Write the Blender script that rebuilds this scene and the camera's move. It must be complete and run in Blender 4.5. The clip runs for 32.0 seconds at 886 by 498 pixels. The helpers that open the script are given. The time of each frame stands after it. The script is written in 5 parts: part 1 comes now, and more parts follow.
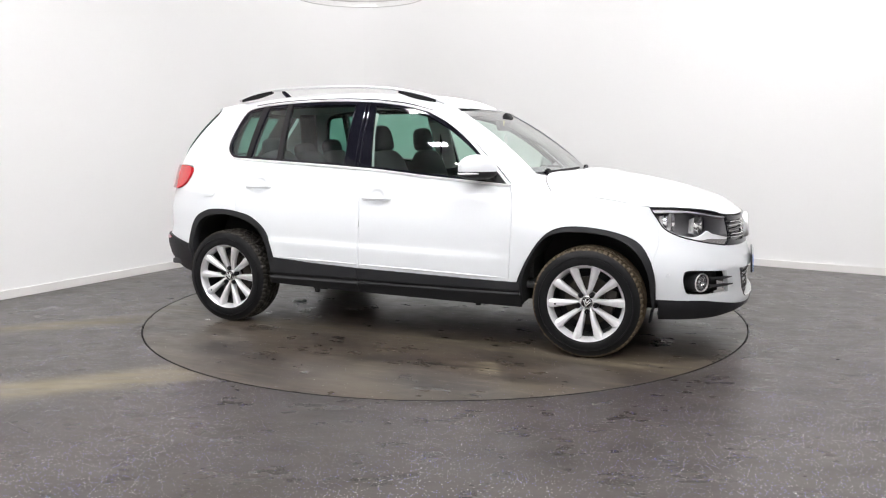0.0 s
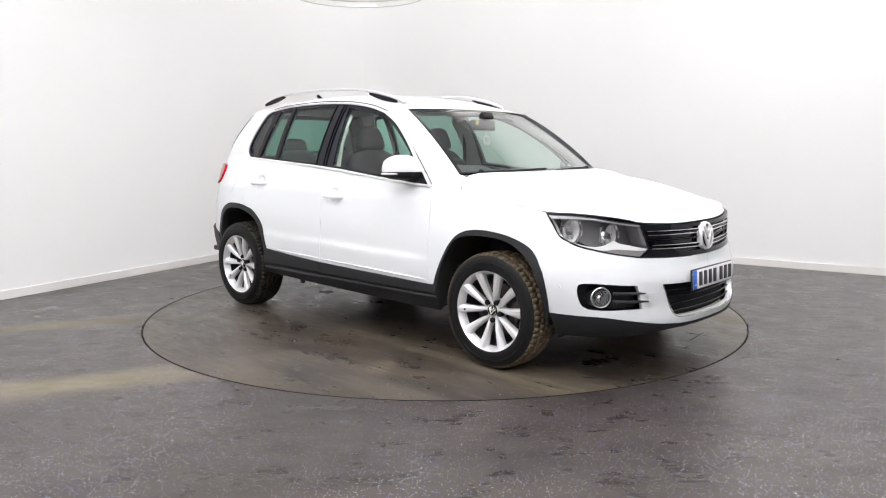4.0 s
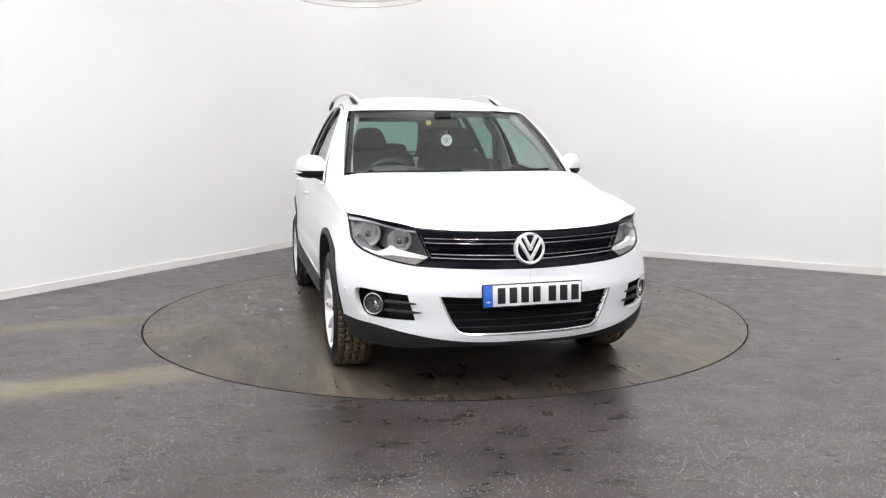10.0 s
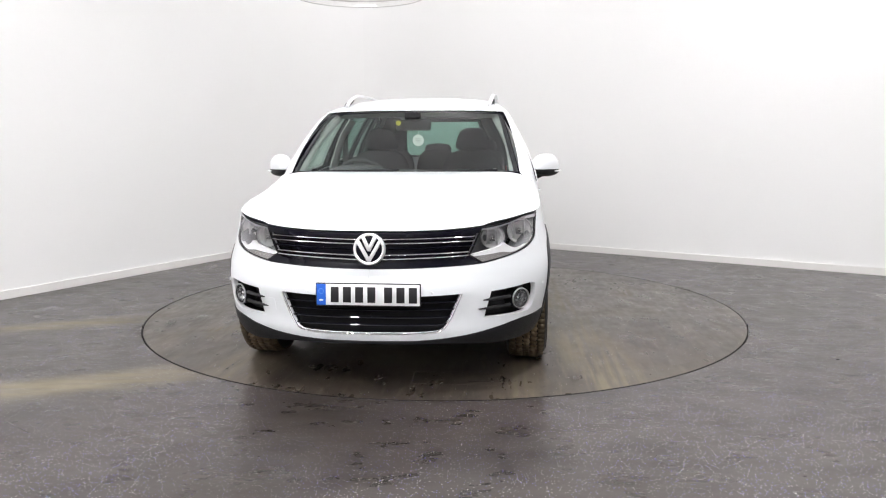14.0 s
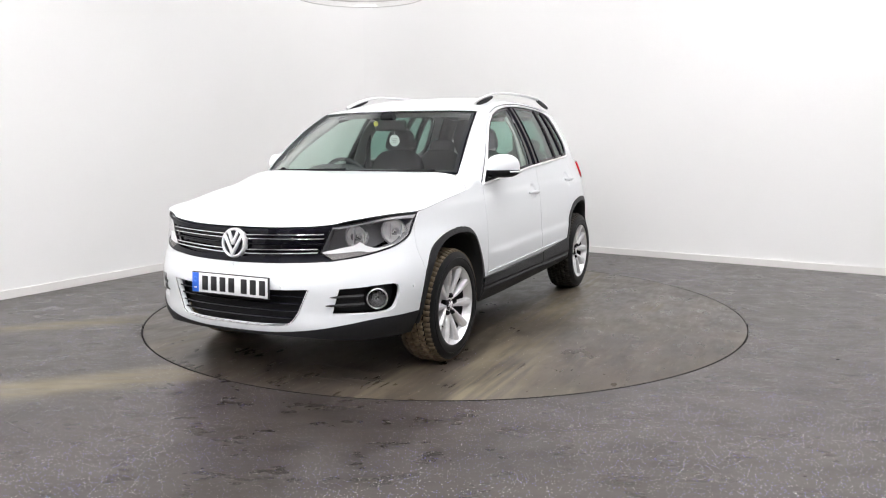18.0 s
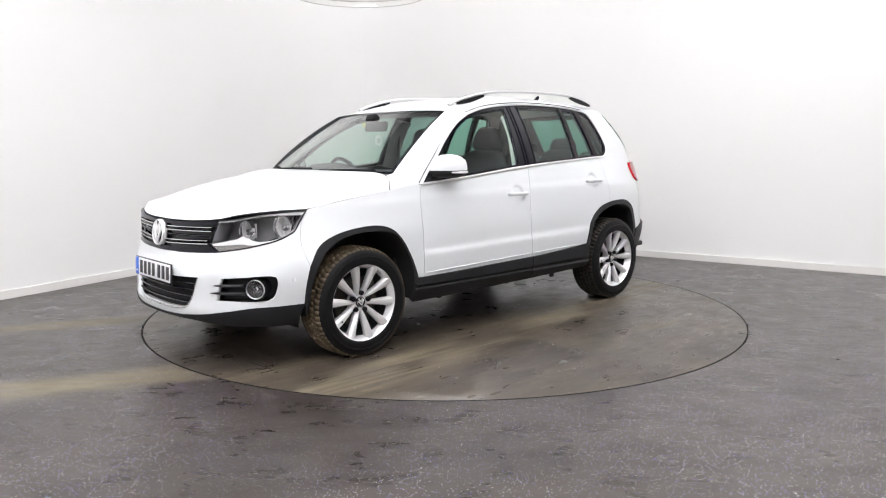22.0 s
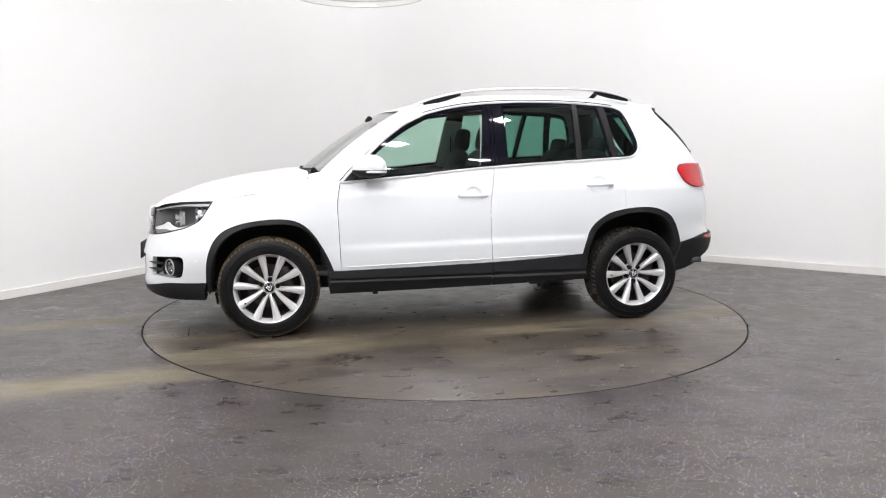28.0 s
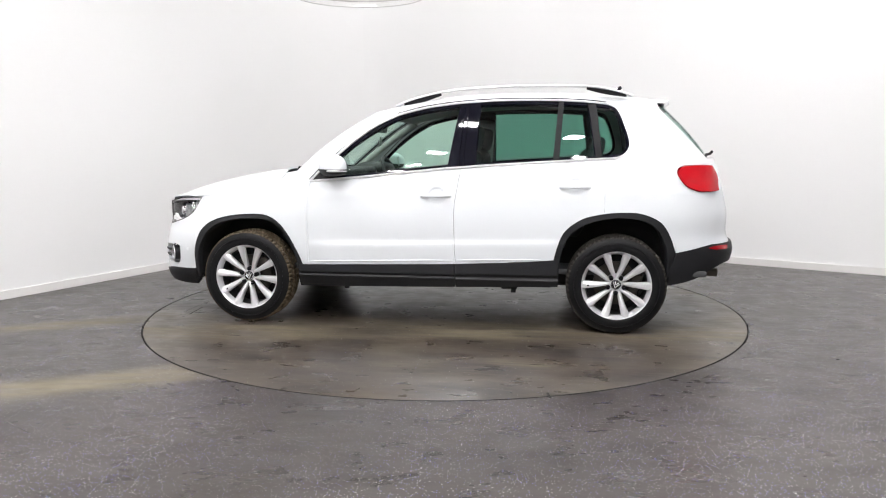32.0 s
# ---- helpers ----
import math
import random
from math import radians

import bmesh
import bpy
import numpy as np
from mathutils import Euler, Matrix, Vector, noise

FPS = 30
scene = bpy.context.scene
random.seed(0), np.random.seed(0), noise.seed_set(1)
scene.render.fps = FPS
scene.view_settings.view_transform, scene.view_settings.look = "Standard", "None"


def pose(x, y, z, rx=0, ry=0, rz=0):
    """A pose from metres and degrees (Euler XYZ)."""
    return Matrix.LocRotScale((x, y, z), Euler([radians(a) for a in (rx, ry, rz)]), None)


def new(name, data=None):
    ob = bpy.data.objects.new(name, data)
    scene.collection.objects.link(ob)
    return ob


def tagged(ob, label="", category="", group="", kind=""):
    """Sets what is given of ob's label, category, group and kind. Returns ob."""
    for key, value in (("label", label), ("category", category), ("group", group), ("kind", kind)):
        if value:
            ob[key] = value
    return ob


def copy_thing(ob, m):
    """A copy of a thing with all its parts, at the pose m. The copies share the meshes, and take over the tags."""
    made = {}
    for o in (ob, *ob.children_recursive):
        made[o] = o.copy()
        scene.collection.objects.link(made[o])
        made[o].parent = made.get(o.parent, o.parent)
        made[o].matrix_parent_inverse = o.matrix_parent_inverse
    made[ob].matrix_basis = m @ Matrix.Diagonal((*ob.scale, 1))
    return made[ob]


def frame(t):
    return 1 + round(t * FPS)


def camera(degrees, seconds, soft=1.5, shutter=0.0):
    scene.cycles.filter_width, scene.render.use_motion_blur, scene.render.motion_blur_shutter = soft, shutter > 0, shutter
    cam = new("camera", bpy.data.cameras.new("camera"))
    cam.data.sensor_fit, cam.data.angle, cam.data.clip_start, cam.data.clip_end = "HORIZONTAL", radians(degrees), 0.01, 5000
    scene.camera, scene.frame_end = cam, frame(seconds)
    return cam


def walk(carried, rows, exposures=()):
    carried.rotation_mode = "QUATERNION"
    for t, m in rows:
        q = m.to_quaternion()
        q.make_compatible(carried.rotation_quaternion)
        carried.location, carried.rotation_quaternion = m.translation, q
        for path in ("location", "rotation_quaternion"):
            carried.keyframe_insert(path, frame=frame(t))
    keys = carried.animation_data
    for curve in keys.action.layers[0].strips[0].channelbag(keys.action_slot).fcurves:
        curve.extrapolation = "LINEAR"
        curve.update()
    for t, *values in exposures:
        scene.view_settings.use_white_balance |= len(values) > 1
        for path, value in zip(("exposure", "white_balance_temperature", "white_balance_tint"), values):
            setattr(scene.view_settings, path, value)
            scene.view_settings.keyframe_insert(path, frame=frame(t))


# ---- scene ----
from mathutils.geometry import delaunay_2d_cdt

# ---------------------------------------------------------------- camera
cam = camera(61.8, 32.0, soft=1.1)
EYE = pose(0.0, -5.776, 1.241, 82.292, 0, 0.124) @ pose(0, 0, 0, 0, 0, -0.178)
walk(cam, [(0, EYE), (32, EYE)])


def heading(t):
    """Degrees by which car and turntable stand turned at t seconds."""
    return -22.541 - 5.2036 * t + 0.0009210 * (t - 16) ** 2


# ---------------------------------------------------------------- light
world = bpy.data.worlds.new("world")
scene.world = world
world.use_nodes = True
world.node_tree.nodes["Background"].inputs[0].default_value = (0.9, 0.95, 1.0, 1)
world.node_tree.nodes["Background"].inputs[1].default_value = 0.03
scene.view_settings.exposure = 0.01
PANEL_POWER = 285.0


# ---------------------------------------------------------------- materials
def material(name, colour, rough=0.5, metal=0.0, vary=0.0, scale=6.0, fine=0.0, fine_scale=120.0, bump=0.0, coat=0.0,
             emit=None, power=0.0, rough_vary=0.0, spec=0.5):
    """A principled material with colour variation at two scales and fine relief."""
    m = bpy.data.materials.new(name)
    m.use_nodes = True
    nt = m.node_tree
    b = nt.nodes["Principled BSDF"]
    b.inputs["Roughness"].default_value = rough
    b.inputs["Metallic"].default_value = metal
    b.inputs["Coat Weight"].default_value = coat
    b.inputs["Coat Roughness"].default_value = 0.06
    b.inputs["Specular IOR Level"].default_value = spec
    b.inputs["Base Color"].default_value = (*colour, 1)
    tex = nt.nodes.new("ShaderNodeTexCoord")
    if vary or fine:
        n1 = nt.nodes.new("ShaderNodeTexNoise")
        n1.inputs["Scale"].default_value, n1.inputs["Detail"].default_value = scale, 6
        n2 = nt.nodes.new("ShaderNodeTexNoise")
        n2.inputs["Scale"].default_value, n2.inputs["Detail"].default_value = fine_scale, 3
        for n in (n1, n2):
            nt.links.new(tex.outputs["Object"], n.inputs["Vector"])
        a = nt.nodes.new("ShaderNodeMath")
        a.operation = "MULTIPLY_ADD"
        a.inputs[1].default_value, a.inputs[2].default_value = 2 * vary, 1 - vary
        nt.links.new(n1.outputs["Fac"], a.inputs[0])
        c = nt.nodes.new("ShaderNodeMath")
        c.operation = "MULTIPLY_ADD"
        c.inputs[1].default_value, c.inputs[2].default_value = 2 * fine, 1 - fine
        nt.links.new(n2.outputs["Fac"], c.inputs[0])
        d = nt.nodes.new("ShaderNodeMath")
        d.operation = "MULTIPLY"
        nt.links.new(a.outputs[0], d.inputs[0])
        nt.links.new(c.outputs[0], d.inputs[1])
        mix = nt.nodes.new("ShaderNodeVectorMath")
        mix.operation = "SCALE"
        mix.inputs[0].default_value = colour
        nt.links.new(d.outputs[0], mix.inputs["Scale"])
        nt.links.new(mix.outputs[0], b.inputs["Base Color"])
        if rough_vary:
            r = nt.nodes.new("ShaderNodeMath")
            r.operation = "MULTIPLY_ADD"
            r.inputs[1].default_value, r.inputs[2].default_value = 2 * rough_vary, rough - rough_vary
            nt.links.new(n1.outputs["Fac"], r.inputs[0])
            nt.links.new(r.outputs[0], b.inputs["Roughness"])
    if bump:
        n3 = nt.nodes.new("ShaderNodeTexNoise")
        n3.inputs["Scale"].default_value, n3.inputs["Detail"].default_value = fine_scale, 4
        nt.links.new(tex.outputs["Object"], n3.inputs["Vector"])
        bp = nt.nodes.new("ShaderNodeBump")
        bp.inputs["Strength"].default_value, bp.inputs["Distance"].default_value = bump, 0.002
        nt.links.new(n3.outputs["Fac"], bp.inputs["Height"])
        nt.links.new(bp.outputs[0], b.inputs["Normal"])
    if emit:
        b.inputs["Emission Color"].default_value = (*emit, 1)
        b.inputs["Emission Strength"].default_value = power
    return m


def glass(name, tint, rough=0.0, mirror=0.06, edge=0.9):
    """A thin tinted pane: part straight through, part mirror."""
    m = bpy.data.materials.new(name)
    m.use_nodes = True
    nt = m.node_tree
    out = nt.nodes["Material Output"]
    nt.nodes.remove(nt.nodes["Principled BSDF"])
    tr, gl, mix, lw = (nt.nodes.new(k) for k in ("ShaderNodeBsdfTransparent", "ShaderNodeBsdfGlossy", "ShaderNodeMixShader", "ShaderNodeLayerWeight"))
    tr.inputs[0].default_value = (*tint, 1)
    gl.inputs["Roughness"].default_value = rough
    lw.inputs[0].default_value = 0.5
    up, fac = nt.nodes.new("ShaderNodeMath"), nt.nodes.new("ShaderNodeMath")
    up.operation, fac.operation = "POWER", "MULTIPLY_ADD"
    up.inputs[1].default_value = 5.0
    fac.inputs[1].default_value, fac.inputs[2].default_value = edge, mirror
    nt.links.new(lw.outputs["Facing"], up.inputs[0])
    nt.links.new(up.outputs[0], fac.inputs[0])
    nt.links.new(fac.outputs[0], mix.inputs[0])
    nt.links.new(tr.outputs[0], mix.inputs[1])
    nt.links.new(gl.outputs[0], mix.inputs[2])
    nt.links.new(mix.outputs[0], out.inputs["Surface"])
    return m


PAINT = material("white_paint", (0.672, 0.695, 0.712), 0.30, vary=0.012, scale=3, coat=0.5)
BLACK_PLASTIC = material("black_plastic", (0.0115, 0.012, 0.0135), 0.52, vary=0.15, scale=9, fine=0.15, fine_scale=600, bump=0.25, spec=0.30)
GLOSS_BLACK = material("gloss_black", (0.005, 0.005, 0.009), 0.05, vary=0.05, spec=0.22)
DARK_TRIM = material("dark_trim", (0.007, 0.007, 0.008), 0.5, vary=0.1, spec=0.16)
GREY_BAR = material("grey_window_bar", (0.011, 0.011, 0.012), 0.5, vary=0.05, spec=0.15)
CHROME = material("chrome", (0.78, 0.78, 0.79), 0.10, 1.0, vary=0.03)
RAIL_SILVER = material("rail_silver", (0.72, 0.72, 0.73), 0.34, 0.5, vary=0.03, scale=20)
BRIGHT_TRIM = material("bright_trim", (0.90, 0.90, 0.91), 0.32, 0.55, vary=0.02)
UPPER_GREY = material("lamp_upper_grey", (0.50, 0.50, 0.52), 0.35, 0.1, vary=0.08)
SATIN_SILVER = material("satin_silver", (0.62, 0.62, 0.63), 0.30, 1.0, vary=0.04, scale=20)
ALLOY = material("alloy_silver", (0.70, 0.70, 0.71), 0.30, 0.5, vary=0.06, scale=14, fine=0.05, fine_scale=300)
ALLOY_DARK = material("alloy_barrel", (0.035, 0.035, 0.038), 0.45, 0.5, vary=0.15)
RUBBER = material("tyre_rubber", (0.0065, 0.0065, 0.007), 0.48, vary=0.3, scale=12, fine=0.2, fine_scale=180, bump=0.15, spec=0.16)
TREAD = material("dusty_tyre_tread", (0.125, 0.090, 0.052), 0.85, vary=0.45, scale=16, fine=0.3, fine_scale=90, bump=0.3)
WORN_TREAD = material("grimy_tyre_tread", (0.026, 0.023, 0.019), 0.8, vary=0.5, scale=12, fine=0.3, fine_scale=90, spec=0.25)
SHOULDER = material("dusty_tyre_shoulder", (0.082, 0.063, 0.040), 0.8, vary=0.55, scale=10, fine=0.3, fine_scale=90, spec=0.2)
DISC_STEEL = material("brake_steel", (0.075, 0.066, 0.058), 0.45, 0.7, vary=0.2, scale=30)
UNDERSIDE = material("underside", (0.012, 0.012, 0.013), 0.8, vary=0.3)
SEAT_FABRIC = material("charcoal_fabric", (0.024, 0.024, 0.027), 0.9, vary=0.15, scale=20, fine=0.15, fine_scale=250, bump=0.1)
DASH = material("soft_dashboard", (0.045, 0.046, 0.048), 0.62, vary=0.1, fine=0.1, fine_scale=500, bump=0.3)
LINING = material("pale_headlining", (0.44, 0.45, 0.43), 0.95, vary=0.05, fine=0.08, fine_scale=400)
RED_LENS = material("red_lens", (0.46, 0.006, 0.012), 0.12, vary=0.15, scale=8, coat=0.6)
RED_DEEP = material("deep_red_lens", (0.33, 0.005, 0.011), 0.12, vary=0.1, scale=8, coat=0.6)
CLEAR_LENS = glass("clear_lens", (0.99, 0.99, 0.995), mirror=0.02, edge=0.3)
LAMP_BOWL = material("lamp_reflector", (0.97, 0.97, 0.975), 0.18, 0.35, vary=0.03, scale=40)
FOG_BOWL = material("fog_lamp_bowl", (0.36, 0.36, 0.37), 0.16, 0.85, vary=0.15, scale=30)
LAMP_HOUSING = material("lamp_housing", (0.22, 0.22, 0.23), 0.4, 0.1, vary=0.12)
LAMP_GREY = material("lamp_grey_bezel", (0.80, 0.805, 0.81), 0.3, 0.1, vary=0.06)
INDICATOR = material("smoked_indicator", (0.27, 0.26, 0.255), 0.25, 0.2, vary=0.10, scale=30, fine=0.15, fine_scale=160)
SCREEN_GLASS = glass("windscreen_glass", (0.76, 0.88, 0.835), mirror=0.30)
SIDE_GLASS = glass("side_glass", (0.69, 0.86, 0.78))
REAR_GLASS = glass("privacy_glass", (0.31, 0.53, 0.455))
PLATE_WHITE = material("plate_white", (0.78, 0.79, 0.80), 0.3, vary=0.02, coat=0.3)
PLATE_BLUE = material("plate_blue", (0.02, 0.13, 0.62), 0.3, vary=0.04)
PLATE_RING = material("plate_pale_blue", (0.10, 0.26, 0.66), 0.35, vary=0.1)
PLATE_BLACK = material("plate_black", (0.01, 0.01, 0.012), 0.4, vary=0.05)
TAG_WHITE = material("tag_white", (0.80, 0.84, 0.80), 0.6, vary=0.03)
TAG_YELLOW = material("tag_yellow", (0.65, 0.6, 0.08), 0.6, vary=0.03)


# ---------------------------------------------------------------- helpers for meshes
def link(name, verts, faces, mat, parent=None, label="", normals=None, smooth=True, mats=None, index=None):
    """One mesh object from plain lists."""
    me = bpy.data.meshes.new(name)
    me.from_pydata([tuple(v) for v in verts], [], faces)
    for k in (mats or [mat]):
        me.materials.append(k)
    if index:
        me.polygons.foreach_set("material_index", index)
    me.polygons.foreach_set("use_smooth", [smooth] * len(me.polygons))
    me.update()
    if normals is not None:
        me.normals_split_custom_set_from_vertices([tuple(n) for n in normals])
    ob = new(name, me)
    ob.parent = parent
    if label:
        ob["label"] = label
    return ob


def part(name, bm, mat, parent=None, label="", angle=35, m=None):
    """One mesh object from a bmesh, smooth but for its sharp edges."""
    bmesh.ops.recalc_face_normals(bm, faces=bm.faces)
    for e in bm.edges:
        e.smooth = len(e.link_faces) == 2 and e.calc_face_angle(0) < radians(angle)
    me = bpy.data.meshes.new(name)
    bm.to_mesh(me)
    bm.free()
    me.materials.append(mat)
    me.polygons.foreach_set("use_smooth", [True] * len(me.polygons))
    ob = new(name, me)
    ob.parent = parent
    if m is not None:
        ob.matrix_basis = m
    if label:
        ob["label"] = label
    return ob


def empty(name, parent=None, m=None):
    ob = new(name)
    ob.empty_display_size = 0.1
    ob.parent = parent
    if m is not None:
        ob.matrix_basis = m
    return ob


def box(bm, size, m=Matrix(), bevel=0.0, seg=2):
    """A box with rounded edges, added to bm."""
    r = bmesh.ops.create_cube(bm, size=1, matrix=m @ Matrix.Diagonal((*size, 1)))
    if bevel:
        es = list({e for v in r["verts"] for e in v.link_edges})
        bmesh.ops.bevel(bm, geom=es, offset=bevel, segments=seg, affect="EDGES", profile=0.5)
    return bm


def boxed(size, m=Matrix(), bevel=0.0, seg=2):
    return box(bmesh.new(), size, m, bevel, seg)


def lathe(profile, n=64, axis="y", cap=False):
    """A turned body about an axis: profile rows (along, radius)."""
    bm = bmesh.new()
    rings = []
    for a, r in profile:
        ring = []
        for i in range(n):
            q = 2 * math.pi * i / n
            p = (r * math.cos(q), a, r * math.sin(q)) if axis == "y" else ((a, r * math.cos(q), r * math.sin(q)) if axis == "x" else (r * math.cos(q), r * math.sin(q), a))
            ring.append(bm.verts.new(p))
        rings.append(ring)
    for p, q in zip(rings, rings[1:]):
        for i in range(n):
            bm.faces.new((p[i], p[(i + 1) % n], q[(i + 1) % n], q[i]))
    for ring in (rings[0], rings[-1]) if cap else ():
        bm.faces.new(ring)
    return bm


def spline(pts, k=6):
    """An even curve through the points (Catmull-Rom), any dimension."""
    p = [np.array(q, float) for q in pts]
    p = [2 * p[0] - p[1]] + p + [2 * p[-1] - p[-2]]
    out = []
    for a, b, c, d in zip(p, p[1:], p[2:], p[3:]):
        for i in range(k):
            s = i / k
            out.append(0.5 * (2 * b + (c - a) * s + (2 * a - 5 * b + 4 * c - d) * s * s + (3 * b - a - 3 * c + d) * s ** 3))
    return out + [p[-2]]


def path(*runs, k=6):
    """A closed outline of even curves that meet in corners."""
    out = []
    for run in runs:
        q = spline(run, k) if len(run) > 2 else [np.array(p, float) for p in run]
        if out and np.allclose(out[-1], q[0], atol=1e-6):
            q = q[1:]
        out += q
    if np.allclose(out[-1], out[0], atol=1e-6):
        out.pop()
    return out


def table(v, tab):
    """A smooth curve through rows (v, value)."""
    if v <= tab[0][0]:
        return tab[0][1]
    if v >= tab[-1][0]:
        return tab[-1][1]
    for i in range(len(tab) - 1):
        (a, p), (b, q) = tab[i], tab[i + 1]
        if v <= b:
            h, s = b - a, (v - a) / (b - a)
            m0 = (q - p) / h if i == 0 else 0.5 * ((q - p) / h + (p - tab[i - 1][1]) / (a - tab[i - 1][0]))
            m1 = (q - p) / h if i + 2 >= len(tab) else 0.5 * ((q - p) / h + (tab[i + 2][1] - q) / (tab[i + 2][0] - b))
            return ((1 + 2 * s) * (1 - s) ** 2 * p + s * (1 - s) ** 2 * h * m0 + s * s * (3 - 2 * s) * q + s * s * (s - 1) * h * m1)


def dense(loop, step):
    """Adds points along a closed loop so that none lie farther apart than step."""
    out = []
    for a, b in zip(loop, loop[1:] + loop[:1]):
        n = max(1, int(math.ceil(np.linalg.norm(b - a) / step)))
        out += [a + (b - a) * i / n for i in range(n)]
    return out


def inside(pts, loop):
    """Which of the points lie inside the closed loop."""
    x, y, c = pts[:, 0], pts[:, 1], np.zeros(len(pts), bool)
    for (ax, ay), (bx, by) in zip(loop, np.roll(loop, -1, 0)):
        if ay != by:
            c ^= ((ay > y) != (by > y)) & (x < (bx - ax) * (y - ay) / (by - ay) + ax)
    return c


def sheet(surf, outer, holes=(), step=0.03, depth=0.015, keep=None, edge=0.018):
    """A panel on a curved surface: outline and holes in the surface's two coordinates, with returned edges of that depth.
    Gives vertices, faces and normals. keep(p): border points that get no returned edge."""
    loops = [np.array(dense([np.array(q, float) for q in lp], edge)) for lp in (outer, *holes)]
    lo, hi = loops[0].min(0), loops[0].max(0)
    g = np.stack(np.meshgrid(np.arange(lo[0] + step / 2, hi[0], step), np.arange(lo[1] + step / 2, hi[1], step)), -1).reshape(-1, 2)
    ok = inside(g, loops[0])
    for lp in loops[1:]:
        ok &= ~inside(g, lp)
    border = np.concatenate(loops)
    g = g[ok]
    if len(g):
        d = np.min(np.linalg.norm(g[:, None] - border[None], axis=2), 1)
        g = g[d > 0.45 * step]
    edges, k = [], 0
    for lp in loops:
        edges += [(k + i, k + (i + 1) % len(lp)) for i in range(len(lp))]
        k += len(lp)
    co = [Vector(p) for p in np.concatenate([border, g])]
    vs, _, fs, *_ = delaunay_2d_cdt(co, edges, [], 0, 1e-7, False)
    uv = np.array([(v.x, v.y) for v in vs])
    cen = np.array([uv[list(f)].mean(0) for f in fs])
    ok = inside(cen, loops[0])
    for lp in loops[1:]:
        ok &= ~inside(cen, lp)
    fs = [tuple(f) for f, o in zip(fs, ok) if o]
    P = np.array([surf(u, v) for u, v in uv], float)
    e = 2e-3
    N = np.cross(np.array([surf(u + e, v) for u, v in uv]) - P, np.array([surf(u, v + e) for u, v in uv]) - P)
    N /= np.linalg.norm(N, axis=1)[:, None] + 1e-12
    if np.sum(N * (P - np.array([0, 0, 0.75]))) < 0:
        N = -N
    if keep:
        N[np.abs(P[:, 1]) < 1e-3, 1] = 0
    a, b, c = (P[[f[i] for f in fs]] for i in range(3))
    flip = np.sum(np.cross(b - a, c - a) * N[[f[0] for f in fs]], 1) < 0
    fs = [f[::-1] if q else f for f, q in zip(fs, flip)]
    P, N = list(P), list(N)
    if depth:
        used = {}
        for f in fs:
            for i in range(3):
                used[(f[i], f[(i + 1) % 3])] = 1
        rim = [q for q in used if (q[1], q[0]) not in used]
        dup = {}
        for q in rim:
            if keep and (keep(P[q[0]]) and keep(P[q[1]])):
                continue
            t = np.array(P[q[1]]) - P[q[0]]
            out = np.cross(t, N[q[0]])
            out /= np.linalg.norm(out) + 1e-12
            ids = []
            for v in q:
                if v not in dup:
                    dup[v] = (len(P), len(P) + 1)
                    P += [P[v], P[v] - N[v] * depth]
                    N += [out * 0.8 + N[v] * 0.6, out]
                ids.append(dup[v])
            fs.append((ids[1][0], ids[0][0], ids[0][1], ids[1][1]))
    return P, fs, N


def both(*pieces):
    """Joins pieces of (vertices, faces, normals) into one."""
    V, F, N = [], [], []
    for v, f, n in pieces:
        F += [tuple(i + len(V) for i in q) for q in f]
        V, N = V + list(v), N + list(n)
    return V, F, N


def mirrored(piece):
    v, f, n = piece
    return [np.array((p[0], -p[1], p[2])) for p in v], [q[::-1] for q in f], [np.array((p[0], -p[1], p[2])) for p in n]


PANES = (CLEAR_LENS, SCREEN_GLASS, SIDE_GLASS, REAR_GLASS)


def add(name, piece, mat, parent, label=""):
    v, f, n = piece
    ob = link(name, v, f, mat, parent, label, n)
    ob.visible_shadow = mat not in PANES
    return ob


def pair(name, piece, mat, parents, label=""):
    """The same part on both flanks of the car."""
    ps = parents if isinstance(parents, (list, tuple)) else (parents, parents)
    return add(name, piece, mat, ps[0], label), add(name, mirrored(piece), mat, ps[1], label)


def tube(pts, radius, n=8, flat=1.0, up=(0, 0, 1)):
    """A rod along the points; flat: its height over its width."""
    bm = bmesh.new()
    pts = [Vector(p) for p in pts]
    rings = []
    for i, p in enumerate(pts):
        d = (pts[min(i + 1, len(pts) - 1)] - pts[max(i - 1, 0)]).normalized()
        s = d.cross(Vector(up)).normalized()
        w = s.cross(d)
        r = radius(i / (len(pts) - 1)) if callable(radius) else radius
        rings.append([bm.verts.new(p + r * (math.cos(q) * s + flat * math.sin(q) * w)) for q in (2 * math.pi * j / n for j in range(n))])
    for a, b in zip(rings, rings[1:]):
        for j in range(n):
            bm.faces.new((a[j], a[(j + 1) % n], b[(j + 1) % n], b[j]))
    bm.faces.new(rings[0]), bm.faces.new(rings[-1])
    return bm


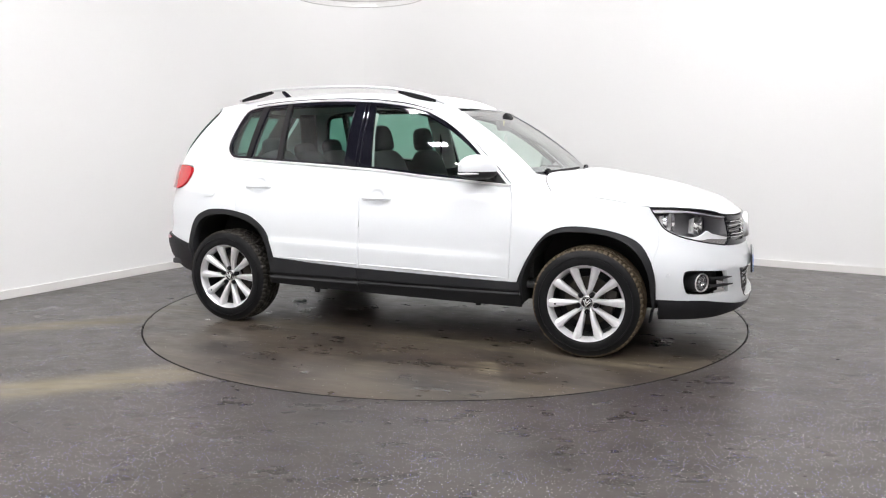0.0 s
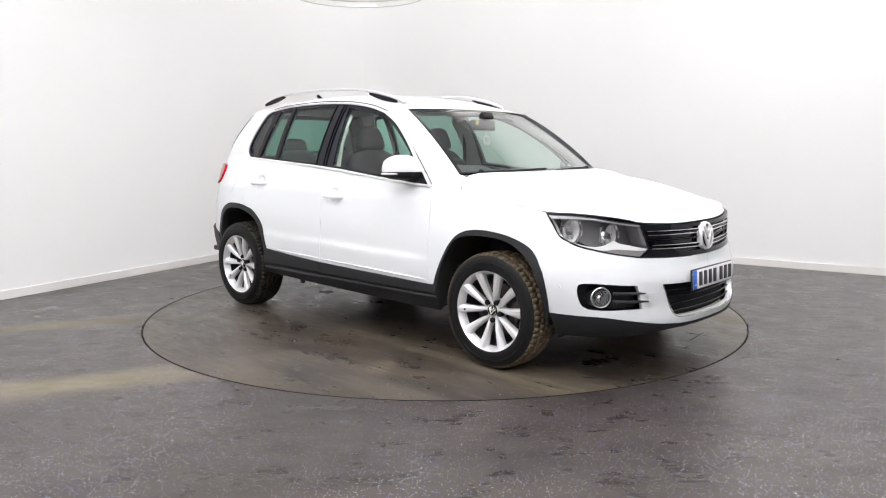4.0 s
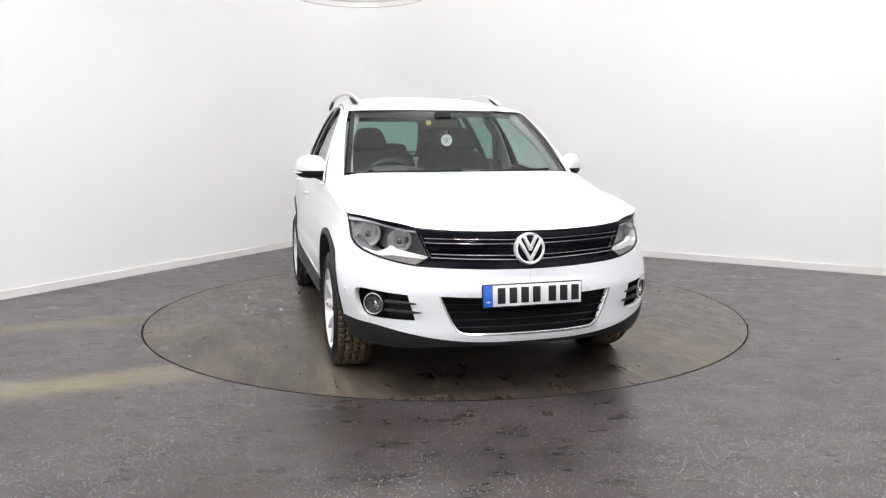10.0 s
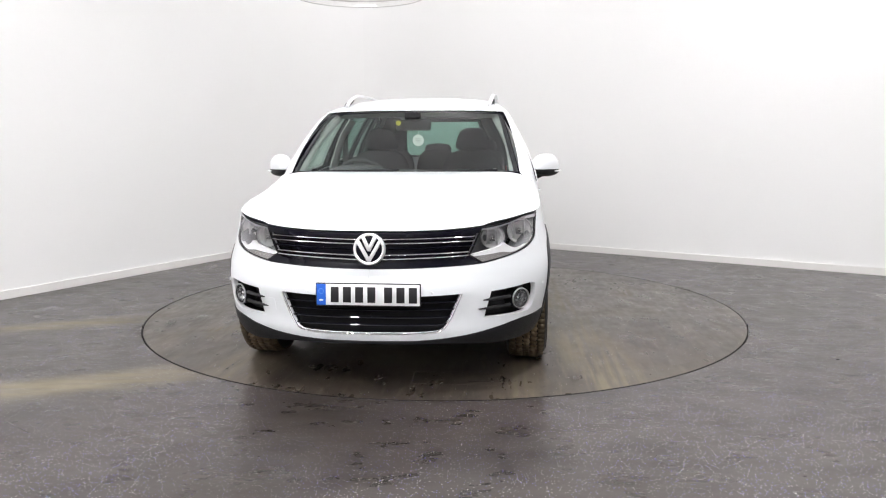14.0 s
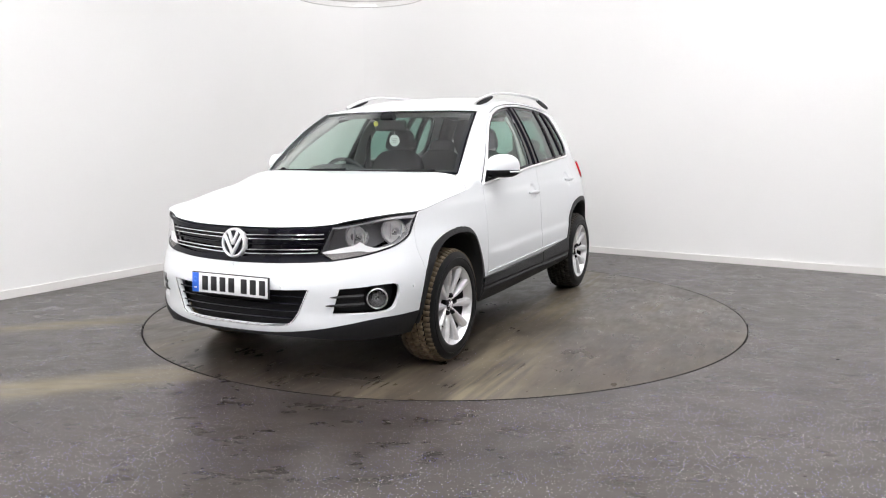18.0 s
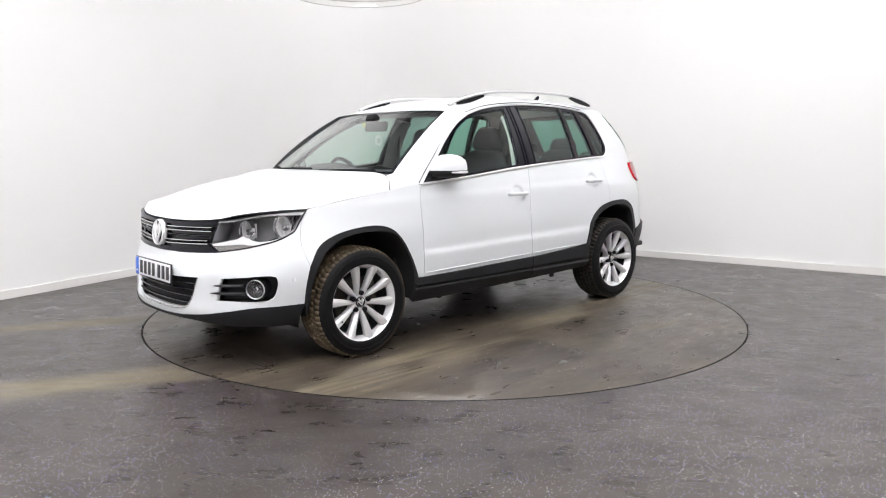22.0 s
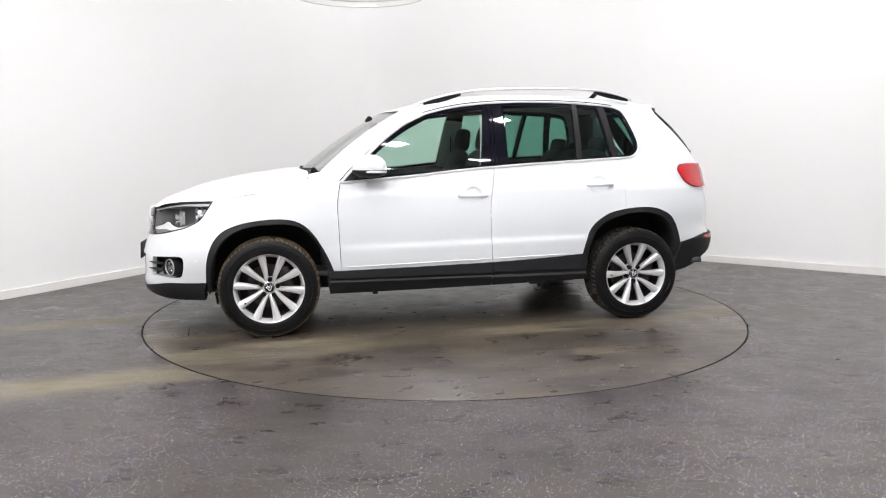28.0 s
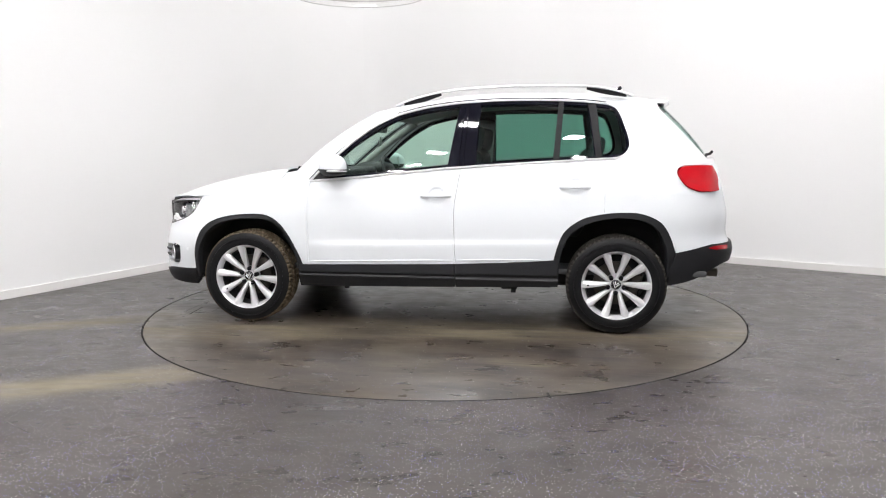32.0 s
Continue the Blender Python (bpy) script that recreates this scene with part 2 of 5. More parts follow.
def grid_surface(f, nu, nv):
    """Vertices, faces and normals of f(u, v), u and v from 0 to 1."""
    P = [np.array(f(i / nu, j / nv), float) for i in range(nu + 1) for j in range(nv + 1)]
    e, N = 1e-3, []
    for i in range(nu + 1):
        for j in range(nv + 1):
            u, v = min(max(i / nu, e), 1 - e), min(max(j / nv, e), 1 - e)
            n = np.cross(np.array(f(u + e, v)) - np.array(f(u - e, v)), np.array(f(u, v + e)) - np.array(f(u, v - e)))
            N.append(n / (np.linalg.norm(n) + 1e-12))
    F = [(i * (nv + 1) + j, (i + 1) * (nv + 1) + j, (i + 1) * (nv + 1) + j + 1, i * (nv + 1) + j + 1) for i in range(nu) for j in range(nv)]
    if sum(float(np.dot(n, p - np.array([0, 0, 0.75]))) for n, p in zip(N, P)) < 0:
        F, N = [q[::-1] for q in F], [-n for n in N]
    return P, F, N


# ---------------------------------------------------------------- the room
TABLE_R = 2.234
CORNER, LEFT_END, RIGHT_END = Vector((-1.225, 5.10, 0)), Vector((-7.21, -6.44, 0)), Vector((8.72, -1.62, 0))
NEAR_END = LEFT_END + RIGHT_END - CORNER
CEILING_Z = 5.5


def vinyl(name, streaks, worn=0.0):
    """Dark speckled safety vinyl; streaks(nt, coords) gives a mask of pale dried dirt."""
    m = bpy.data.materials.new(name)
    m.use_nodes = True
    nt = m.node_tree
    b = nt.nodes["Principled BSDF"]
    tex = nt.nodes.new("ShaderNodeTexCoord")

    def node(kind, **inputs):
        n = nt.nodes.new(kind)
        for k, v in inputs.items():
            n.inputs[k].default_value = v
        return n

    def mixed(fac, a, c):
        n = nt.nodes.new("ShaderNodeMix")
        n.data_type = "RGBA"
        for sock, val in ((n.inputs[0], fac), (n.inputs[6], a), (n.inputs[7], c)):
            if isinstance(val, tuple):
                sock.default_value = (*val, 1)
            elif isinstance(val, float):
                sock.default_value = val
            else:
                nt.links.new(val, sock)
        return n.outputs[2]

    def ramp(src, lo, hi, top=1.0):
        n = nt.nodes.new("ShaderNodeMapRange")
        n.inputs[1].default_value, n.inputs[2].default_value, n.inputs[4].default_value = lo, hi, top
        nt.links.new(src, n.inputs[0])
        return n.outputs[0]

    def math_node(op, a, c):
        n = nt.nodes.new("ShaderNodeMath")
        n.operation = op
        for sock, val in zip(n.inputs, (a, c)):
            if isinstance(val, float):
                sock.default_value = val
            else:
                nt.links.new(val, sock)
        return n.outputs[0]

    def noise_of(scale, detail=5.0, stretch=None):
        src = tex.outputs["Object"]
        if stretch:
            mp = nt.nodes.new("ShaderNodeMapping")
            mp.inputs["Scale"].default_value = stretch[:3]
            mp.inputs["Rotation"].default_value = (0, 0, radians(stretch[3]))
            nt.links.new(src, mp.inputs[0])
            src = mp.outputs[0]
        n = node("ShaderNodeTexNoise", Scale=scale, Detail=detail)
        nt.links.new(src, n.inputs["Vector"])
        return n.outputs["Fac"]

    big, mid, fine = noise_of(0.9), noise_of(5.0, 8.0), noise_of(70.0)
    smear = noise_of(3.0, 10.0, (1.0, 2.2, 1.0, 12.0))
    scuff = noise_of(13.0, 10.0, (0.6, 1.7, 1.0, -8.0))
    base = mixed(ramp(big, 0.32, 0.68), (0.0220, 0.0178, 0.0155), (0.037, 0.0300, 0.0258))
    base = mixed(ramp(mid, 0.46, 0.70, 0.45), base, (0.056, 0.046, 0.038))
    base = mixed(ramp(smear, 0.5, 0.68, 0.5), base, (0.0125, 0.0113, 0.0106))
    base = mixed(ramp(scuff, 0.53, 0.68, 0.30), base, (0.065, 0.053, 0.043))
    base = mixed(ramp(scuff, 0.46, 0.32, 0.35), base, (0.0115, 0.0105, 0.0100))
    base = mixed(ramp(fine, 0.50, 0.70, 0.28), base, (0.058, 0.049, 0.042))
    base = mixed(ramp(fine, 0.48, 0.32, 0.30), base, (0.011, 0.0102, 0.0097))
    # trodden-in brown dirt, dark wet-looking blotches and grit
    if worn:
        base = mixed(ramp(noise_of(1.6, 9.0, (0.6, 1.6, 1.0, -6.0)), 0.38, 0.64, 0.7 * worn), base, (0.076, 0.060, 0.044))
        base = mixed(ramp(noise_of(3.4, 10.0, (0.5, 1.7, 1.0, 9.0)), 0.52, 0.64, 0.62 * worn), base, (0.014, 0.0122, 0.0104))
        base = mixed(ramp(noise_of(14.0, 8.0, (0.3, 1.9, 1.0, -3.0)), 0.56, 0.66, 0.42 * worn), base, (0.100, 0.083, 0.062))
        base = mixed(ramp(noise_of(22.0, 9.0, (0.7, 1.3, 1.0, 20.0)), 0.56, 0.70, 0.45 * worn), base, (0.010, 0.0088, 0.0076))
    # mineral sparkle in the vinyl
    for scale, cut, tone, share in ((105.0, 0.19, (0.52, 0.51, 0.53), 0.90), (98.0, 0.20, (0.22, 0.20, 0.62), 0.91), (85.0, 0.16, (0.85, 0.84, 0.82), 0.92)):
        v = node("ShaderNodeTexVoronoi", Scale=scale)
        v.voronoi_dimensions = "2D"
        nt.links.new(tex.outputs["Object"], v.inputs["Vector"])
        lit = nt.nodes.new("ShaderNodeSeparateColor")
        nt.links.new(v.outputs["Color"], lit.inputs[0])
        few = math_node("GREATER_THAN", lit.outputs[0], share + (1 - share) * 0.93 * (worn > 0.5))
        dot = math_node("LESS_THAN", v.outputs["Distance"], cut)
        base = mixed(math_node("MULTIPLY", math_node("MULTIPLY", few, dot), ramp(big, 0.30, 0.52)), base, tone)
    mask = streaks(nt, tex, math_node, ramp, noise_of)
    base = mixed(mask, base, (0.152, 0.130, 0.087))
    nt.links.new(base, b.inputs["Base Color"])
    # polished and dull patches
    dull = math_node("ADD", math_node("MULTIPLY", ramp(mid, 0.35, 0.65), 0.10), math_node("MULTIPLY", ramp(scuff, 0.40, 0.62), 0.06))
    rr = math_node("ADD", math_node("ADD", dull, 0.24), math_node("MULTIPLY", mask, 0.2))
    nt.links.new(rr, b.inputs["Roughness"])
    nt.links.new(math_node("SUBTRACT", 0.50, math_node("MULTIPLY", ramp(smear, 0.40, 0.62), 0.12)), b.inputs["Specular IOR Level"])
    bp = node("ShaderNodeBump", Strength=0.08, Distance=0.001)
    nt.links.new(noise_of(160.0), bp.inputs["Height"])
    nt.links.new(bp.outputs[0], b.inputs["Normal"])
    return m


def band(nt, tex, math_node, ramp, axis_deg, offset, half, soft, ends=None, centre=(0.0, 0.0)):
    """A long smear: its line turned by axis_deg, offset metres beside the centre."""
    mp = nt.nodes.new("ShaderNodeMapping")
    mp.vector_type = "TEXTURE"
    mp.inputs["Rotation"].default_value = (0, 0, radians(axis_deg))
    mp.inputs["Location"].default_value = (centre[0], centre[1], 0)
    nt.links.new(tex.outputs["Object"], mp.inputs[0])
    s = nt.nodes.new("ShaderNodeSeparateXYZ")
    nt.links.new(mp.outputs[0], s.inputs[0])
    d = math_node("ABSOLUTE", math_node("SUBTRACT", s.outputs[1], float(offset)), 0.0)
    m = ramp(d, half, half - soft)
    if ends:
        e = math_node("MULTIPLY", ramp(s.outputs[0], ends[0], ends[0] + ends[2]), ramp(s.outputs[0], ends[1], ends[1] - ends[2]))
        m = math_node("MULTIPLY", m, e)
    return m


def room_streaks(nt, tex, math_node, ramp, noise_of):
    a = band(nt, tex, math_node, ramp, 23.0, 0.0, 0.19, 0.13, (-6.0, 0.16, 0.22), (-2.25, -0.40))
    c = band(nt, tex, math_node, ramp, 23.0, 0.0, 0.235, 0.15, (-6.0, 0.62, 0.35), (-1.60, -1.79))
    worn = ramp(noise_of(3.0, 9.0, (0.35, 5.0, 1.0, -23.0)), 0.28, 0.58)
    m = math_node("MULTIPLY", math_node("MAXIMUM", a, c), worn)
    return math_node("MULTIPLY", m, 0.95)


def table_streaks(nt, tex, math_node, ramp, noise_of):
    a = band(nt, tex, math_node, ramp, 7.0, 0.84, 0.27, 0.16)
    c = band(nt, tex, math_node, ramp, 0.0, 0.58, 0.14, 0.10)
    d = band(nt, tex, math_node, ramp, -3.0, -0.98, 0.17, 0.12)
    e = band(nt, tex, math_node, ramp, -6.0, 0.0, 0.075, 0.05, (-0.22, 0.22, 0.10), (-0.68, 1.50))
    f = band(nt, tex, math_node, ramp, -60.0, 0.0, 0.085, 0.05, (-0.16, 0.16, 0.08), (0.87, -1.47))
    worn = ramp(noise_of(2.6, 9.0, (0.45, 6.5, 1.0, -4.0)), 0.40, 0.62)
    comb = ramp(noise_of(7.0, 5.0, (0.12, 5.0, 1.0, 0.0)), 0.40, 0.56)
    patch = ramp(noise_of(1.1, 7.0), 0.46, 0.70, 0.34)
    m = math_node("MULTIPLY", math_node("MAXIMUM", a, math_node("MULTIPLY", math_node("MAXIMUM", c, d), 0.6)), worn)
    m = math_node("MAXIMUM", m, math_node("MULTIPLY", math_node("MAXIMUM", e, f), comb))
    return math_node("MAXIMUM", math_node("MULTIPLY", m, 0.85), patch)


FLOOR = vinyl("speckled_vinyl", room_streaks, 0.14)
TABLE = vinyl("turntable_vinyl", table_streaks, 1.0)
WALL = material("white_wall", (0.80, 0.80, 0.79), 0.65, vary=0.012, scale=0.8, fine=0.012, fine_scale=60, bump=0.04)
NEAR_WALL = material("pale_wall", (0.82, 0.82, 0.81), 0.7, vary=0.05, scale=0.8)
SKIRT = material("white_skirting", (0.72, 0.71, 0.69), 0.4, vary=0.03, scale=5)
CEIL = material("ceiling_paint", (0.42, 0.42, 0.425), 0.8, vary=0.15, scale=1)
GAP = material("dark_gap", (0.006, 0.006, 0.006), 0.9)
JOINT = material("dusty_joint", (0.034, 0.030, 0.026), 0.35, vary=0.5, scale=9)
RIM_STEEL = material("dark_rim", (0.012, 0.012, 0.012), 0.8, vary=0.2, spec=0.1)
LAMP_FRAME = material("lamp_frame", (0.75, 0.75, 0.75), 0.4, vary=0.02)
LAMP_GLOW = material("lamp_diffuser", (0.9, 0.9, 0.9), 0.5, emit=(1.0, 0.978, 0.995), power=PANEL_POWER)
PEWTER = material("pewter_rim", (0.36, 0.35, 0.34), 0.5, 0.3, vary=0.15)
BULB_GLOW = material("bulb_glow", (0.9, 0.9, 0.9), 0.5, emit=(1.0, 0.97, 0.93), power=5.0)
# faint glow added so the shade keeps the wall's brightness
LAMP_GLASS = material("opal_shade", (0.78, 0.77, 0.76), 0.25, vary=0.02, emit=(1.0, 0.98, 0.96), power=0.35)
LAMP_GLASS.node_tree.nodes["Principled BSDF"].inputs["Alpha"].default_value = 0.06


def prism(outline, z0, z1):
    bm = bmesh.new()
    lo = [bm.verts.new((x, y, z0)) for x, y in outline]
    hi = [bm.verts.new((x, y, z1)) for x, y in outline]
    n = len(outline)
    for i in range(n):
        bm.faces.new((lo[i], lo[(i + 1) % n], hi[(i + 1) % n], hi[i]))
    bm.faces.new(lo[::-1]), bm.faces.new(hi)
    return bm


def build_room():
    # floor with a round opening for the turntable
    n, R = 180, TABLE_R + 0.007
    ring = [np.array((R * math.cos(2 * math.pi * i / n), R * math.sin(2 * math.pi * i / n))) for i in range(n)]
    out = [np.array((v.x, v.y)) for v in (CORNER, LEFT_END, NEAR_END, RIGHT_END)]
    v, f, nn = sheet(lambda u, w: np.array((u, w, 0.0)), out, [ring], 0.8, 0.0, edge=0.6)
    fl = link("floor", v, f, FLOOR, smooth=False)
    bm = bmesh.new()
    bm.from_mesh(fl.data)
    for q in bm.faces:
        if q.normal.z < 0:
            q.normal_flip()
    # the opening's rim goes down to the pit
    edge = [e for e in bm.edges if e.is_boundary and all(abs(w.co.xy.length - R) < 0.05 for w in e.verts)]
    g = bmesh.ops.extrude_edge_only(bm, edges=edge)
    for w in g["geom"]:
        if isinstance(w, bmesh.types.BMVert):
            w.co.z -= 0.06
    bm.to_mesh(fl.data)
    bm.free()
    tagged(fl, "dark grey speckled vinyl floor with pale tyre dirt", "floor", kind="structure")
    pit = part("turntable_pit", lathe([(-0.10, TABLE_R + 0.3), (-0.05, TABLE_R + 0.3)], 96, "z", True), GAP)
    tagged(pit, "dark pit under the turntable rim", "pit", kind="structure")

    # the two white walls meet in a wide cove
    l, r = (LEFT_END - CORNER).normalized(), (RIGHT_END - CORNER).normalized()
    rad = 1.35
    curve = []
    for i in range(33):
        s = i / 32
        curve.append(CORNER + l * rad * (1 - s) ** 2 + r * rad * s ** 2)
    inner = [LEFT_END] + curve + [RIGHT_END]

    def strip(name, pts, thick, z0, z1, mat, label, cat, bevel=0.0):
        c = Vector((0, -2, 0))
        outs = []
        for i, p in enumerate(pts):
            d = (pts[min(i + 1, len(pts) - 1)] - pts[max(i - 1, 0)]).normalized()
            nrm = Vector((-d.y, d.x, 0))
            if nrm.dot(p - c) < 0:
                nrm = -nrm
            outs.append(p + nrm * thick)
        bm = prism([(p.x, p.y) for p in pts] + [(p.x, p.y) for p in reversed(outs)], z0, z1)
        ob = part(name, bm, mat, angle=25)
        return tagged(ob, label, cat, kind="structure")

    half = len(curve) // 2
    strip("wall_west", inner[:half + 2], 0.15, 0, CEILING_Z, WALL, "plain white painted wall", "wall")
    strip("wall_north", inner[half + 1:], 0.15, 0, CEILING_Z, WALL, "plain white painted wall", "wall")
    # the walls behind the camera are assumed; their pale tone throws light back
    strip("unseen_wall_south", [LEFT_END, NEAR_END], 0.15, 0, CEILING_Z, NEAR_WALL, "plain pale wall out of view, added to bounce light", "wall")
    strip("unseen_wall_east", [NEAR_END, RIGHT_END], 0.15, 0, CEILING_Z, NEAR_WALL, "plain pale wall out of view, added to bounce light", "wall")
    for name, pts in (("baseboard_west", inner[:half + 2]), ("baseboard_north", inner[half + 1:])):
        strip(name, pts, -0.016, 0, 0.072, SKIRT, "white painted skirting board along the wall", "skirting board")
    box_out = [(v.x * 1.05, v.y * 1.05) for v in (CORNER, LEFT_END, NEAR_END, RIGHT_END)]
    tagged(part("ceiling", prism(box_out, CEILING_Z, CEILING_Z + 0.1), CEIL), "plain grey ceiling", "ceiling", kind="structure")


def ceiling_panel(x, y, turn):
    top = empty("ceiling_light", m=pose(x, y, CEILING_Z, 0, 0, turn))
    bm = bmesh.new()
    for sx, sy, px, py in ((0.33, 0.02, 0, 0.155), (0.33, 0.02, 0, -0.155), (0.02, 0.29, 0.155, 0), (0.02, 0.29, -0.155, 0)):
        box(bm, (sx, sy, 0.05), Matrix.Translation((px, py, -0.025)))
    part("frame", bm, LAMP_FRAME, top)
    part("diffuser", boxed((0.288, 0.288, 0.02), Matrix.Translation((0, 0, -0.03))), LAMP_GLOW, top, "glowing white diffuser")
    return tagged(top, "square white ceiling light panel, switched on", "ceiling light", "ceiling lights")


def round_lamp():
    """The ring that hangs just above the picture's top edge."""
    top = empty("pendant_light", m=pose(-0.930, 2.60, 0))
    z, r = 2.910, 0.74
    part("shade", lathe([(z + 0.062, r - 0.03), (z + 0.060, r - 0.008), (z + 0.004, r - 0.006), (z + 0.002, r - 0.03)], 72, "z", True), LAMP_GLASS, top)
    part("rim", lathe([(z - 0.003, r - 0.005), (z - 0.003, r), (z + 0.003, r), (z + 0.003, r - 0.005)], 72, "z"), PEWTER, top, "thin grey metal rim")
    part("upper_rim", lathe([(z + 0.062, r - 0.010), (z + 0.062, r), (z + 0.070, r), (z + 0.070, r - 0.010)], 72, "z"), PEWTER, top, "grey upper rim")
    for k in range(3):
        q = math.pi / 6 + 2 * math.pi * k / 3
        part("cable", tube([((r - 0.01) * math.cos(q), (r - 0.01) * math.sin(q), z + 0.066), (0, 0, CEILING_Z)], 0.0015, 6), SATIN_SILVER, top)
    for k in range(5):
        q = math.pi / 2 - 0.16 + 0.055 * k
        part("bulb", boxed((0.022, 0.016, 0.014), Matrix.Translation(((r - 0.035) * math.cos(q), (r - 0.035) * math.sin(q), z + 0.012)), 0.005), BULB_GLOW, top, "small glowing bulb")
    tagged(top, "round white hanging ring light with a grey rim", "pendant light")


def build_lights():
    l = (LEFT_END - CORNER).normalized()
    turn = math.degrees(math.atan2(l.y, l.x))
    w = (RIGHT_END - CORNER).normalized()
    for i in range(7):
        for j in range(6):
            p = CORNER + l * (1.9 + 2.15 * i) + w * (1.9 + 2.2 * j)
            if 1.7 < p.length < 9.3 and p.y < 0.5 and p.x < 3.9:
                ceiling_panel(p.x, p.y, turn)
    # two panels added to brighten the walls: over the corner, beside the right-hand wall
    ceiling_panel(0.05, 2.95, turn)
    ceiling_panel(3.55, 0.75, turn)
    round_lamp()


def build_turntable():
    top = empty("turntable")
    part("deck", lathe([(-0.045, TABLE_R - 0.02), (-0.002, TABLE_R - 0.001), (0.0, TABLE_R - 0.006), (0.0, 0.0001)], 180, "z"), TABLE, top, "dusty dark vinyl deck")
    part("rim", lathe([(-0.05, TABLE_R), (-0.001, TABLE_R + 0.0005), (0.001, TABLE_R - 0.001), (0.001, TABLE_R - 0.005), (-0.004, TABLE_R - 0.006)], 180, "z"), RIM_STEEL, top, "dark metal edge strip")
    # outline of a small hatch, and a pale round plate under the tail
    bm = bmesh.new()
    for x, y, sx, sy in ((1.855, 0.0, 0.21, 0.0008), (1.855, 0.49, 0.21, 0.0008), (1.75, 0.245, 0.0008, 0.49), (1.96, 0.245, 0.0008, 0.49)):
        box(bm, (sx, sy, 0.002), Matrix.Translation((x, y, 0.0)))
    part("hatch_joint", bm, JOINT, top, "thin dark joint of a small hatch")
    bm = lathe([(0.0005, 0.060), (0.004, 0.056), (0.005, 0.0001)], 32, "z")
    bmesh.ops.transform(bm, matrix=Matrix.Translation((-1.19, -0.25, 0)), verts=bm.verts)
    part("cover_plate", bm, LAMP_FRAME, top, "small pale round cover plate")
    part("nick", boxed((0.006, 0.256, 0.002), pose(1.889, 0.434, 0.0, 0, 0, 5.4)), GAP, top)
    part("nick", boxed((0.012, 0.085, 0.002), pose(-0.85, 2.05, 0.0, 0, 0, 12)), GAP, top)
    tagged(top, "round turntable covered in dark dusty vinyl", "turntable")
    return top


def build_seams():
    """Joints in the floor's vinyl."""
    for x0, y0, x1, y1, w in ((1.565, -1.660, 6.4, -4.46, 0.0016), (-3.005, -0.488, -2.893, -0.361, 0.005), (-2.034, -2.492, -1.848, -2.637, 0.003)):
        d = math.hypot(x1 - x0, y1 - y0)
        ob = part("floor_joint", boxed((d, w, 0.002), pose((x0 + x1) / 2, (y0 + y1) / 2, 0.0, 0, 0, math.degrees(math.atan2(y1 - y0, x1 - x0)))), JOINT)
        tagged(ob, "thin dark joint in the vinyl floor", "floor joint", kind="structure")
    chip = part("floor_chip", boxed((0.022, 0.014, 0.004), pose(2.32, -1.53, 0.001, 0, 0, 30), 0.0015), GAP)
    tagged(chip, "small dark chip lying on the vinyl floor", "chip")


build_room()
build_lights()
turntable = build_turntable()
build_seams()


# ---------------------------------------------------------------- the car's form
# x forward from the middle of the wheelbase, y to the left, z up from the ground
HALF_WIDTH = [(0.2, 0.80), (0.3, 0.865), (0.42, 0.89), (0.6, 0.903), (0.75, 0.902), (0.9, 0.885), (0.97, 0.873), (1.04, 0.857), (1.2, 0.800),
              (1.35, 0.730), (1.5, 0.642), (1.57, 0.590), (1.63, 0.53)]
NOSE = [(0.2, 2.14), (0.27, 2.185), (0.33, 2.202), (0.4, 2.196), (0.55, 2.192), (0.63, 2.158), (0.69, 2.130), (0.8, 2.114), (0.9, 2.098), (1.1, 2.09)]
TAIL = [(0.3, -2.06), (0.45, -2.11), (0.55, -2.13), (0.66, -2.095), (0.8, -2.095), (0.92, -2.070), (1.03, -2.045), (1.1, -2.025), (1.2, -1.985), (1.38, -1.905), (1.55, -1.83), (1.65, -1.81)]
MID = 0.2
HANDLES = ((-0.083, 0.922), (-1.020, 0.984))


def girth(x, z):
    """Half the width before the cabin's taper and the wings' swell."""
    c0 = front_mid(z) if x > MID else MID
    n, reach = (front_power(z), table(z, NOSE) - c0) if x > MID else (rear_power(z), MID - table(z, TAIL))
    q = min(abs(x - c0) / reach, 0.9995) if (x > c0 or x <= MID) else 0.0
    return table(z, HALF_WIDTH) * (1 - q ** n) ** (1 / n)


def flank(x, z, off=0.0):
    """Half the width at the place x along the car and the height z."""
    return girth(x, z) * taper(x, z) + flare(x, z) + swage(x, z) + scallop(x, z) + off


def scallop(x, z):
    """The round hollows in the doors behind the handles."""
    d = 0.0
    for hx, hz in HANDLES:
        r = math.hypot((x - hx) / 0.056, (z - hz - 0.006) / 0.048)
        d -= 0.012 * soft_step((1 - r) / 0.10)
    return d


def soft_step(v):
    return 1 / (1 + math.exp(-max(-30, min(30, v))))


def swage(x, z):
    """The ledge low on the doors and the line through the handles."""
    doors = soft_step((0.80 - x) / 0.06) * soft_step((x + 0.98) / 0.06)
    low = 0.011 * soft_step((0.600 + 0.018 * (0.3 - x) - z) / 0.010) * doors
    line = 0.950 + 0.030 * (0.6 - x)
    high = -0.006 * soft_step((z - line) / 0.010) * soft_step((1.45 - x) / 0.08) * soft_step((x + 1.62) / 0.06) * soft_step((1.09 - z) / 0.02)
    return low + high


def front_power(z):
    return table(z, [(0.3, 2.42), (0.56, 2.42), (0.66, 2.85), (0.75, 3.5), (0.83, 4.05), (0.95, 4.5), (1.1, 4.4)])


